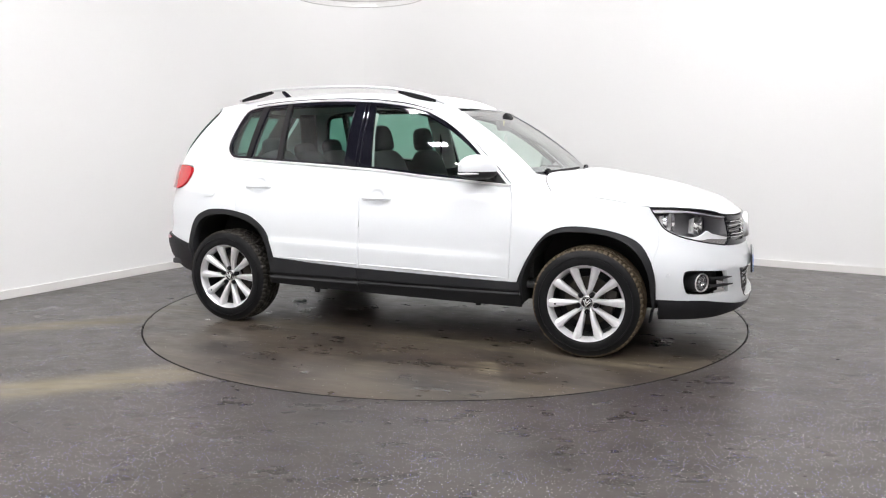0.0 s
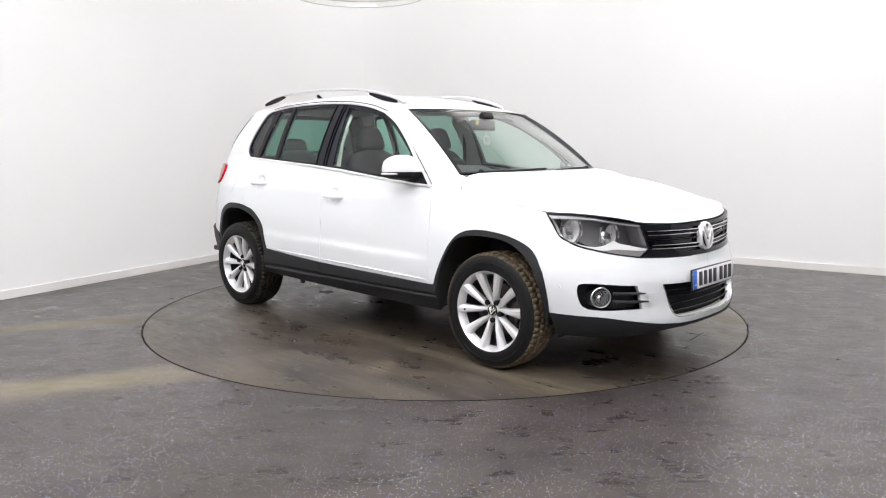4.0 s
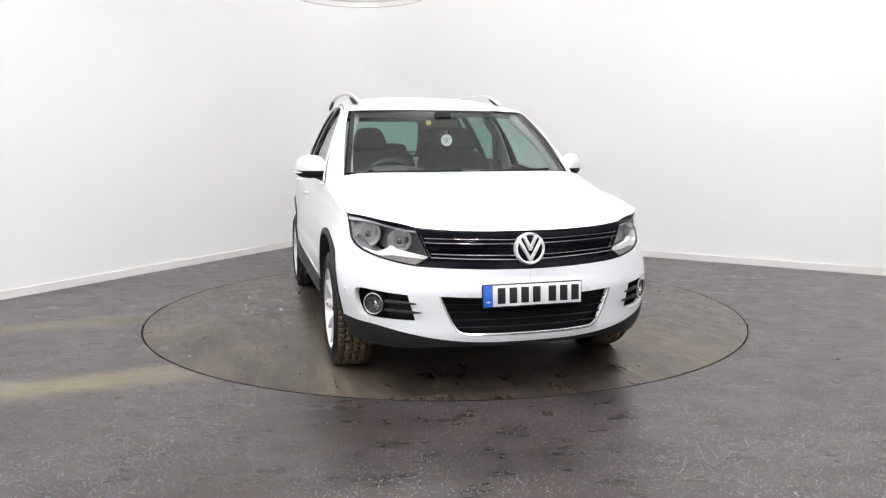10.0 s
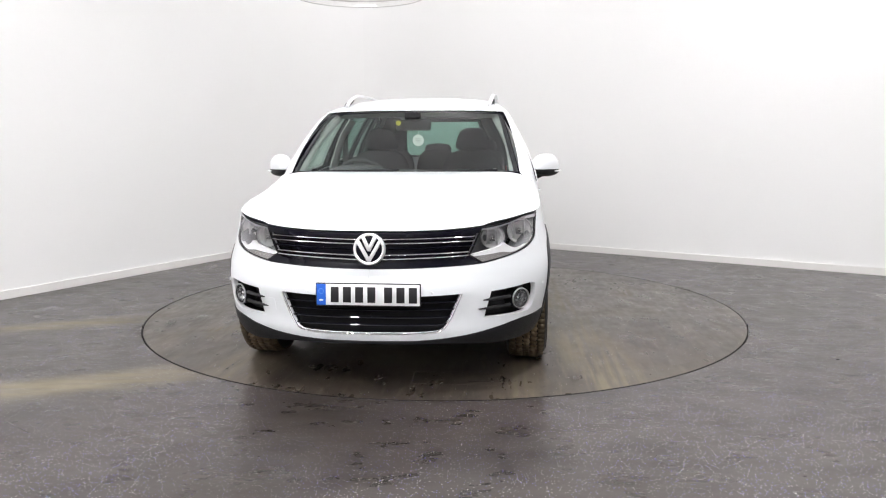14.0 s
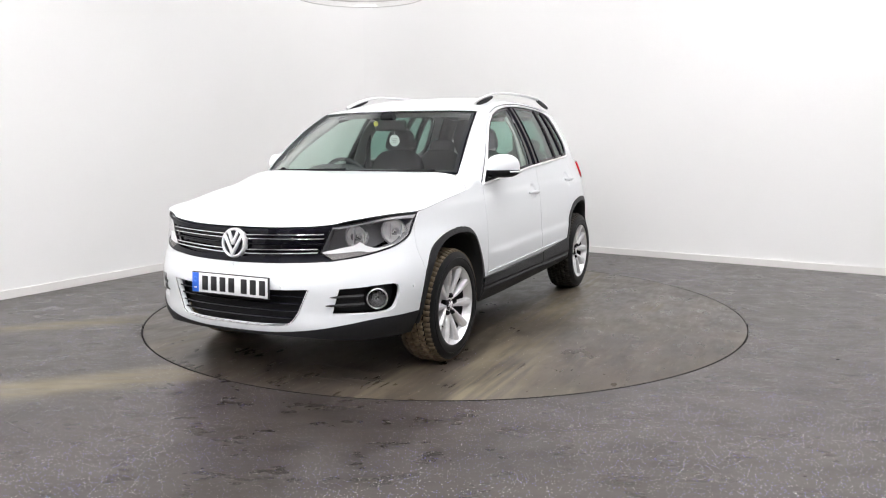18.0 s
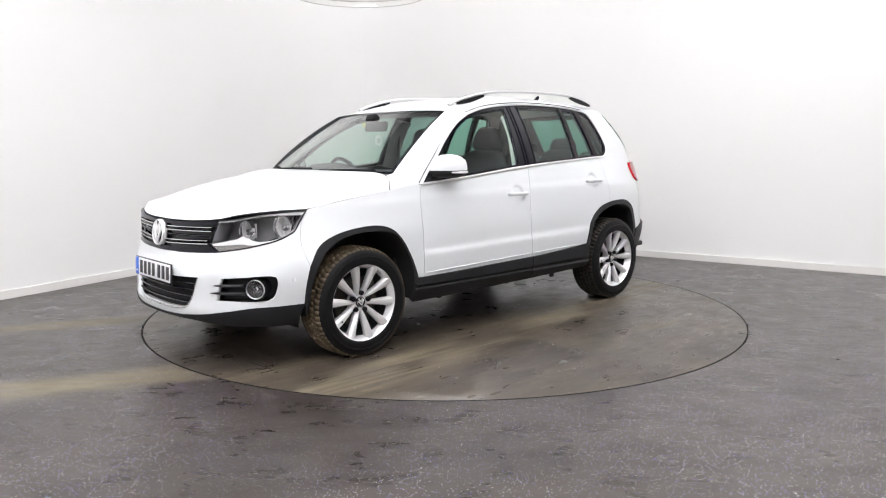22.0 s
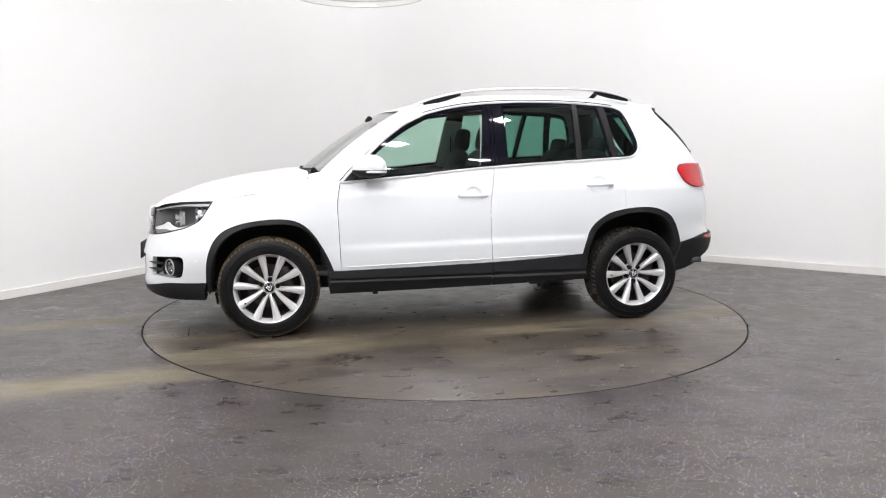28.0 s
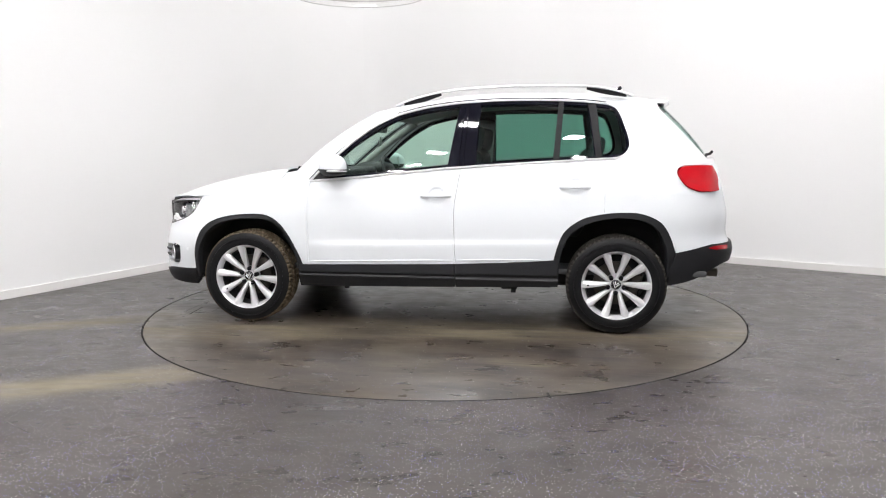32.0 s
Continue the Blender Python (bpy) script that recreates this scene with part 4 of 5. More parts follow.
        for z, y0, y1 in ((0.492, 0.562, 0.69), (0.448, 0.540, 0.69)):
            run = [np.array((1, sgn, 1)) * (r(*a(y, z)) + np.array((0.006 - 0.03 * (y - y0) / (y1 - y0), 0, 0))) for y in np.linspace(y0, y1, 8)]
            part("fin", tube(run, lambda q: 0.003 + 0.009 * min(1, 2.5 * q), 8, 0.8), BLACK_PLASTIC, bumper)
        # parking sensors
    for y, z in ((0.31, 0.535), (-0.31, 0.535)):
        p = r(*a(y, z)) if y > 0 else r(*a(-y, z)) * np.array((1, -1, 1))
        part("parking_sensor", lathe([(-0.004, 0.0105), (0.001, 0.0100), (0.0015, 0.008), (0.0005, 0.007)], 20, "x", True), PAINT, bumper).location = p
    for sgn in (1, -1):
        ob = part("parking_sensor", lathe([(-0.003, 0.0105), (0.003, 0.0105)], 20, "y", True), PAINT, bumper)
        ob.location = (1.76, sgn * flank(1.76, 0.525), 0.525)

    cover = path([a(0.500, 0.490), a(0.545, 0.492)], [a(0.545, 0.492), a(0.538, 0.438)], [a(0.538, 0.438), a(0.492, 0.436)], [a(0.492, 0.436), a(0.500, 0.490)])
    add("tow_cover", mirrored(sheet(on_ring(0.0015), cover, (), 0.02, 0.004)), PAINT, bumper)
    # grille between the lamps
    g_half = [a(0, 0.655), a(0.24, 0.659), a(0.42, 0.666), (0.576, 0.674)], [(0.576, 0.674), (0.506, 0.715)], [(0.506, 0.715), (0.541, 0.785), (0.574, 0.852)], [(0.574, 0.852), a(0.42, 0.838), a(0.24, 0.832), a(0, 0.830)]
    grille = empty("grille", car)
    piece = sheet(on_ring(-0.025), path(*g_half, [a(0, 0.830), a(0, 0.655)]), (), 0.03, 0)
    add("backing", both(piece, mirrored(piece)), GLOSS_BLACK, grille)
    slim = path(g_half[0], g_half[1], [(0.506, 0.715), a(0.44, 0.696), a(0.24, 0.684), a(0, 0.682)], [a(0, 0.682), a(0, 0.655)])
    piece = sheet(on_ring(-0.002), slim, (), 0.02, 0.02, keep=mid)
    add("lower_bar", both(piece, mirrored(piece)), GLOSS_BLACK, grille)
    slim = path([a(0, 0.830), a(0.24, 0.832), a(0.42, 0.838), a(0.552, 0.854)], [a(0.552, 0.854), a(0.534, 0.824)], [a(0.534, 0.824), a(0.42, 0.815), a(0.24, 0.812), a(0, 0.812)], [a(0, 0.812), a(0, 0.83)])
    piece = sheet(on_ring(-0.002), slim, (), 0.02, 0.02, keep=mid)
    add("upper_bar", both(piece, mirrored(piece)), GLOSS_BLACK, grille)
    for z0, lift, mat, rad in ((0.797, 0.012, CHROME, 0.0038), (0.777, 0.010, CHROME, 0.0038), (0.720, 0.014, CHROME, 0.0038), (0.700, 0.016, CHROME, 0.0038),
                               (0.787, 0.011, GLOSS_BLACK, 0.008), (0.710, 0.015, GLOSS_BLACK, 0.008), (0.749, 0.012, GLOSS_BLACK, 0.006)):
        for sgn in (1, -1):
            ys = np.linspace(0.062, 0.484 + 0.030 * (z0 > 0.74), 20)
            run = [np.array((1, sgn, 1)) * (r(*a(y, z0 + lift * (y / 0.48) ** 1.5)) + np.array((0.002 if mat is CHROME else -0.008, 0, 0))) for y in ys]
            part("grille_bar", tube(run, rad, 6, 0.8), mat, grille, "chrome grille strip" if mat is CHROME else "")
    # badge: a bright ring on a dark disc with plain chevrons
    badge = empty("badge", car, pose(2.137, 0, 0.750, 0, -6, 0))
    part("disc", lathe([(0.0, 0.070), (0.018, 0.069), (0.024, 0.001)], 40, "x"), GLOSS_BLACK, badge)
    part("ring", lathe([(0.0, 0.080), (0.020, 0.0795), (0.028, 0.076), (0.030, 0.072), (0.027, 0.066), (0.018, 0.065)], 48, "x"), BRIGHT_TRIM, badge, "bright chrome ring")
    for y0, z0, y1, z1 in ((-0.030, 0.058, 0.0, -0.004), (0.030, 0.058, 0.0, -0.004), (-0.054, 0.036, 0.0, -0.058), (0.054, 0.036, 0.0, -0.058)):
        d = Vector((0, y1 - y0, z1 - z0))
        m = Matrix.Translation((0.026, (y0 + y1) / 2, (z0 + z1) / 2)) @ Matrix.Rotation(math.atan2(-(y1 - y0), z1 - z0), 4, "X")
        part("chevron", boxed((0.012, 0.0185, d.length + 0.010), m, 0.004), BRIGHT_TRIM, badge)
    # number plate with plain bars for its characters
    plate = empty("number_plate", car, pose(2.203, 0, 0.532, 0, -3, 0))
    part("base", boxed((0.012, 0.524, 0.115), Matrix.Translation((-0.004, 0, 0)), 0.004), PLATE_BLACK, plate)
    part("face", boxed((0.004, 0.512, 0.104), Matrix.Translation((0.003, 0, 0)), 0.0015), PLATE_WHITE, plate, "white plate face")
    part("band", boxed((0.004, 0.046, 0.104), Matrix.Translation((0.0045, -0.233, 0)), 0.001), PLATE_BLUE, plate, "blue band")
    part("band_ring", lathe([(0.0065, 0.0135), (0.0072, 0.0130), (0.0072, 0.0115), (0.0065, 0.0110)], 24, "x"), PLATE_RING, plate, "faint ring on the blue band", m=Matrix.Translation((0, -0.233, 0.016)))
    part("band_mark", boxed((0.004, 0.020, 0.008), Matrix.Translation((0.0055, -0.233, -0.028)), 0.001), PLATE_WHITE, plate)
    for y in (-0.165, -0.104, -0.043, 0.018, 0.101, 0.162, 0.223):
        part("character_bar", boxed((0.003, 0.040, 0.077), Matrix.Translation((0.0055, y, 0.0)), 0.001), PLATE_BLACK, plate)

    # headlamps
    brow = [s(1.641, 0.910), (0.89, 0.902), (0.782, 0.880), (0.685, 0.862), (0.578, 0.850)]
    foot = [(0.582, 0.674), (0.651, 0.684), (0.73, 0.696), (0.81, 0.713), (0.90, 0.739), (0.968, 0.782), s(1.684, 0.845)]
    outer_loop = path(brow, [(0.578, 0.850), (0.546, 0.785), (0.511, 0.715)], [(0.511, 0.715), (0.582, 0.674)], foot, [s(1.684, 0.845), s(1.641, 0.910)])
    strip = path([(1.03, 0.903), (0.89, 0.897), (0.782, 0.875), (0.685, 0.857), (0.582, 0.845)], [(0.582, 0.845), (0.577, 0.836)],
                 [(0.577, 0.836), (0.639, 0.841), (0.731, 0.856), (0.84, 0.873), (1.005, 0.876)], [(1.005, 0.876), (1.03, 0.903)])
    band = path([(0.519, 0.715), (0.613, 0.733), (0.692, 0.748)], [(0.692, 0.748), (0.723, 0.766)], [(0.723, 0.766), (0.760, 0.745), (0.808, 0.733), (0.868, 0.739), (0.925, 0.758), (0.980, 0.800)],
                [(0.980, 0.800), (0.962, 0.784), (0.90, 0.745), (0.85, 0.729), (0.808, 0.718)], [(0.808, 0.718), (0.767, 0.714), (0.71, 0.719), (0.633, 0.713), (0.528, 0.706)], [(0.528, 0.706), (0.519, 0.715)])
    wedge = path([(0.531, 0.704), (0.633, 0.711), (0.71, 0.717), (0.767, 0.712), (0.806, 0.716)], [(0.806, 0.716), (0.73, 0.701), (0.651, 0.689), (0.584, 0.679)], [(0.584, 0.679), (0.531, 0.704)])
    for sgn in (1, -1):
        lamp = empty("headlamp", car)
        flipit = (lambda p: p) if sgn > 0 else mirrored
        add("housing", flipit(sheet(on_ring(-0.150), outer_loop, (), 0.03, 0)), LAMP_HOUSING, lamp)
        loop = inset_gap(outer_loop, 0.004)
        pv = sheet(on_ring(-0.004), outer_loop, [inset_gap(outer_loop, 0.005)], 0.03, 0.014)
        add("bezel", flipit(pv), DARK_TRIM, lamp, "black lamp edge")
        add("inner_wall", flipit(sheet(on_ring(-0.017), inset_gap(outer_loop, 0.002), [inset_gap(outer_loop, 0.008)], 0.03, 0.13)), LAMP_HOUSING, lamp, "dark grey lamp wall")
        add("upper_strip", flipit(sheet(on_ring(-0.009), strip, (), 0.025, 0.012)), UPPER_GREY, lamp, "grey upper lamp strip")
        add("lens", flipit(sheet(on_ring(0.0), loop, (), 0.03, 0)), CLEAR_LENS, lamp, "clear headlamp lens")
        add("indicator_band", flipit(sheet(on_ring(-0.016), band, (), 0.02, 0.02)), LAMP_GREY, lamp, "bright silver band under the reflectors")
        add("indicator_lens", flipit(sheet(on_ring(-0.010), wedge, (), 0.02, 0.02)), INDICATOR, lamp, "smoked indicator lens")
        for (y, x, z, rad, side) in ((0.738, 1.742, 0.806, 0.068, 0.22), (0.600, 1.893, 0.784, 0.061, 0.12)):
            d = Vector((1.0, sgn * side, 0.0)).normalized()
            m = Matrix.Translation((x, sgn * y, z)) @ d.to_track_quat("X", "Z").to_matrix().to_4x4()
            part("reflector", lathe([(-0.046, 0.012), (-0.043, rad * 0.45), (-0.030, rad * 0.78), (-0.006, rad * 0.97)], 18, "x"), LAMP_BOWL, lamp, "faceted bright lamp reflector", 4, m)
            part("collar", lathe([(-0.008, rad * 0.97), (0.010, rad * 1.0), (0.013, rad * 1.03), (0.010, rad * 1.06), (-0.012, rad * 1.04)], 44, "x"), CHROME, lamp, "chrome collar", m=m)
            part("bulb", lathe([(-0.044, 0.015), (-0.012, 0.014), (-0.004, 0.009), (-0.003, 0.001)], 16, "x"), CHROME, lamp, m=m)
            part("bulb_shade", boxed((0.022, 0.030, 0.010), m @ Matrix.Translation((-0.014, 0, -0.016)), 0.004), LAMP_HOUSING, lamp)
            for k in (-1, 1):
                part("flute", boxed((0.030, 0.0045, rad * 1.35), m @ Matrix.Translation((-0.030, k * rad * 0.45, 0)), 0.001), LAMP_BOWL, lamp)


def bonnet(u, v):
    """u from the rear edge to the nose, v across."""
    E = [(1.074, 0.994), (1.15, 0.984), (1.25, 0.971), (1.44, 0.946), (1.641, 0.912), (1.80, 0.906), (1.94, 0.890), (2.020, 0.860)]
    C = [(1.068, 1.099), (1.15, 1.093), (1.3, 1.080), (1.5, 1.052), (1.74, 1.000), (1.90, 0.948), (2.035, 0.893), (2.120, 0.838)]
    k = u * (len(E) - 1)
    ex, ez = table(k, [(i, p[0]) for i, p in enumerate(E)]), table(k, [(i, p[1]) for i, p in enumerate(E)])
    cx, cz = table(k, [(i, p[0]) for i, p in enumerate(C)]), table(k, [(i, p[1]) for i, p in enumerate(C)])
    ey = flank(ex, ez)
    if u > 0.85:
        ey = ey + (0.555 - ey) * max(0, (u - 0.85) / 0.15) ** 1.5
    t = 2 * v - 1
    crease = 0.006 * math.exp(-((abs(t) - 0.62) / 0.07) ** 2) * math.sin(math.pi * min(1, max(0, u)))
    # the rear corners are cut square, so the edge falls late there
    back = max(0.0, 1 - 3 * u)
    notch = -0.080 * back ** 2 * abs(t) ** 3 * (1 - abs(t) ** 14)
    return (cx + (ex - cx) * abs(t) ** 2.2 + notch, ey * t, cz + (ez - cz) * abs(t) ** (3.0 + 10 * back) + crease)


def screen(u, v, grow=0.0):
    """Windscreen, u from the foot to the head, v across."""
    t = (2 * v - 1) * (1 + grow)
    uu = u * (1 + 2 * grow) - grow
    lo = np.array((1.055 - 0.115 * t * t, 0.735 * t, 1.098 - 0.004 * t * t))
    hi = np.array((0.462 - 0.078 * t * t, 0.610 * t, 1.505 - 0.012 * t * t))
    bow = 4 * uu * (1 - uu)
    return lo + (hi - lo) * uu + np.array((0.010, 0, 0.016)) * bow


def roof(u, v):
    x_m = 0.455 + (-1.68 - 0.455) * u
    x_e = 0.384 + (-1.57 - 0.384) * u
    zm, ze = table(x_m, sorted(ROOF_MID)), table(x_e, sorted(ROOF_EDGE))
    t = 2 * v - 1
    return (x_m + (x_e - x_m) * t * t, flank(x_e, ze) * t, zm + (ze - zm) * abs(t) ** 3.2)


def build_top():
    top = grid_surface(bonnet, 60, 60)
    edge = [bonnet(k / 60, 0) for k in range(61)] + [bonnet(1, k / 60) for k in range(1, 61)] + [bonnet(1 - k / 60, 1) for k in range(1, 61)]
    edge = [np.array(q) for q in edge]
    down = [q + np.array((-0.010, -0.012 * np.sign(q[1]), -0.035)) for q in edge]
    m = len(edge)
    skirt = (edge + down, [(i, i + 1, m + i + 1, m + i) for i in range(m - 1)], [np.array((q[0] - 0.6, q[1] * 1.5, 0)) / np.linalg.norm((q[0] - 0.6, q[1] * 1.5)) for q in edge] * 2)
    add("bonnet", both(top, skirt), PAINT, car)
    add("roof", grid_surface(roof, 48, 40), PAINT, car)
    sc = grid_surface(screen, 16, 24)
    add("windscreen", sc, SCREEN_GLASS, car)
    # black border of the windscreen, on the inside of the glass
    V, F, N = grid_surface(lambda u, v: np.array(screen(u, v, 0.012)) - np.array((0.004, 0, 0.005)), 60, 120)
    F = [f for k, f in enumerate(F) if (k // 120) < 2 or (k // 120) > 57 or (k % 120) < 3 or (k % 120) > 116]
    link("windscreen_border", V, F, GLOSS_BLACK, car, "black windscreen border", N)
    cowl = grid_surface(lambda u, v: np.array((0.91 + 0.10 * u + 0.10 * (1 - (2 * v - 1) ** 2), 0.72 * (2 * v - 1), 1.058 + 0.012 * u - 0.012 * (2 * v - 1) ** 4)), 6, 20)
    add("scuttle", cowl, DARK_TRIM, car, "black scuttle panel under the windscreen")
    # rear end
    def hatch(u, v):
        z = 1.165 + (1.545 - 1.165) * u
        q = 2 * v - 1
        x = -1.905 + (1.905 - 1.575) * u
        return (x - 0.08 * (1 - q * q) - 0.02 * math.sin(math.pi * u), q * flank(x, z, -0.004), z)
    add("rear_window", grid_surface(hatch, 16, 24), REAR_GLASS, car, "dark tinted rear window")
    # black border, its sides widened so the glass looks dark edge-on
    V, F, N = grid_surface(lambda u, v: np.array(hatch(u, v)) + np.array((0.004, 0, -0.003)), 20, 40)
    F = [f for k, f in enumerate(F) if (k // 40) < 1 or (k // 40) > 17 or (k % 40) < 7 or (k % 40) > 32]
    link("rear_window_border", V, F, GLOSS_BLACK, car, "black rear window border, widened to darken the glass", N)
    t, s, r = tail_at, side_at, on_ring()
    mid = lambda p: abs(p[1]) < 1e-3
    gate = path([t(0, 0.60), t(0.5, 0.60), s(-1.90, 0.60)], [s(-1.90, 0.60), s(-1.90, 0.80), s(-1.89, 0.952)], [s(-1.89, 0.952), t(0.62, 0.955), t(0.60, 1.0), t(0.62, 1.126), s(-1.89, 1.128)],
                [s(-1.89, 1.128), s(-1.89, 1.165), t(0.5, 1.172), t(0, 1.172)], [t(0, 1.172), t(0, 0.60)])
    piece = sheet(on_ring(-0.004), gate, (), 0.04, 0.02, keep=mid)
    add("tailgate", both(piece, mirrored(piece)), PAINT, car)
    low = path([s(-1.690, 0.548), s(-1.80, 0.572), s(-1.93, 0.598), t(0.5, 0.60), t(0, 0.60)], [t(0, 0.60), t(0, 0.47)], [t(0, 0.47), t(0.4, 0.47), t(0.62, 0.465), s(-1.93, 0.425), s(-1.84, 0.375), s(-1.75, 0.345), s(-1.637, 0.325)],
               [s(-1.637, 0.325), s(-1.655, 0.45), s(-1.690, 0.548)])
    piece = sheet(on_ring(0.012), low, (), 0.03, 0.04, keep=mid)
    rb = add("rear_bumper", both(piece, mirrored(piece)), BLACK_PLASTIC, car, "textured black rear bumper")
    refl = path([s(-1.90, 0.578), s(-1.95, 0.590), t(0.62, 0.590)], [t(0.62, 0.590), t(0.64, 0.562)], [t(0.64, 0.562), s(-1.95, 0.566), s(-1.90, 0.578)])
    pair("reflector", sheet(on_ring(0.018), refl, (), 0.03, 0.01), RED_DEEP, (rb, rb), "red rear reflector")
    lamp_loop = path([s(-1.915, 1.128), s(-1.80, 1.129), s(-1.716, 1.120), s(-1.689, 1.085), s(-1.702, 1.045), s(-1.747, 0.990), s(-1.828, 0.957), s(-1.915, 0.952)],
                     [s(-1.915, 0.952), t(0.62, 0.955)], [t(0.62, 0.955), t(0.60, 1.04), t(0.62, 1.126)], [t(0.62, 1.126), s(-1.915, 1.128)])
    for sgn in (1, -1):
        fl = (lambda p: p) if sgn > 0 else mirrored
        add("tail_lamp", fl(sheet(on_ring(0.019), inset_gap(lamp_loop, 0.003), (), 0.025, 0.045)), RED_LENS, car, "red tail lamp cluster")
    # roof spoiler over the rear window
    def lipf(u, v):
        q = 2 * v - 1
        w = 0.515 - 0.025 * u
        return (-1.50 - 0.12 * u - 0.085 * (1 - q * q) * (0.5 + 0.5 * u), w * q, 1.570 - 0.014 * u + 0.034 * (1 - q * q) - 0.010 * abs(q) ** 8)
    sp = grid_surface(lipf, 8, 30)
    under = ([p - np.array((0, 0, 0.034)) for p in sp[0]], [f[::-1] for f in sp[1]], [-n for n in sp[2]])
    rimf = grid_surface(lambda u, v: np.array(lipf(1, v)) - np.array((0, 0, 0.034 * u)), 2, 30)
    add("spoiler", both(sp, under, rimf), PAINT, car)
    part("antenna", tube([(-1.29, -0.012, 1.630), (-1.325, -0.014, 1.668), (-1.36, -0.016, 1.698), (-1.367, -0.016, 1.704)], lambda q: 0.022 - 0.011 * q, 10), GLOSS_BLACK, car, "short black roof antenna")
    part("exhaust", tube([(-1.75, 0.54, 0.390), (-2.01, 0.54, 0.380)], 0.030, 16), DISC_STEEL, car, "dull steel exhaust tip")
    part("rear_wiper", tube([(-2.00, 0.0, 1.19), (-1.995, 0.2, 1.20), (-1.965, 0.42, 1.215)], 0.010, 6), DARK_TRIM, car)
    # roof rails
    rail = [(0.262, 1.550), (0.20, 1.573), (0.10, 1.603), (-0.075, 1.641), (-0.275, 1.663), (-0.677, 1.676), (-1.080, 1.668), (-1.270, 1.639), (-1.40, 1.600)]
    for sgn in (1, -1):
        pts = [(x, sgn * (0.545 - 0.02 * ((x + 0.55) / 0.8) ** 2), z) for x, z in spline(rail, 5)]
        rr = part("roof_rail", tube(pts, 0.0145, 10, 0.75), RAIL_SILVER, car, "satin silver roof rail")
        for x0, x1 in ((0.20, -0.07), (-1.09, -1.36)):
            xs = np.linspace(x0, x1, 10)
            z_of = sorted(rail)
            top = [table(x, z_of) for x in xs]
            V, F = [], []
            for i, x in enumerate(xs):
                zl = top[i] - 0.022 - 0.016 * math.sin(math.pi * i / 9)
                for dy in (-0.008, 0.008):
                    V += [(x, sgn * (0.548 + dy), top[i] - 0.006), (x, sgn * (0.548 + dy), zl)]
            for i in range(9):
                b = 4 * i
                F += [(b, b + 1, b + 5, b + 4), (b + 2, b + 6, b + 7, b + 3), (b + 1, b + 3, b + 7, b + 5)]
            link("rail_foot", V, F, DARK_TRIM, rr, "black rail end insert", smooth=False)


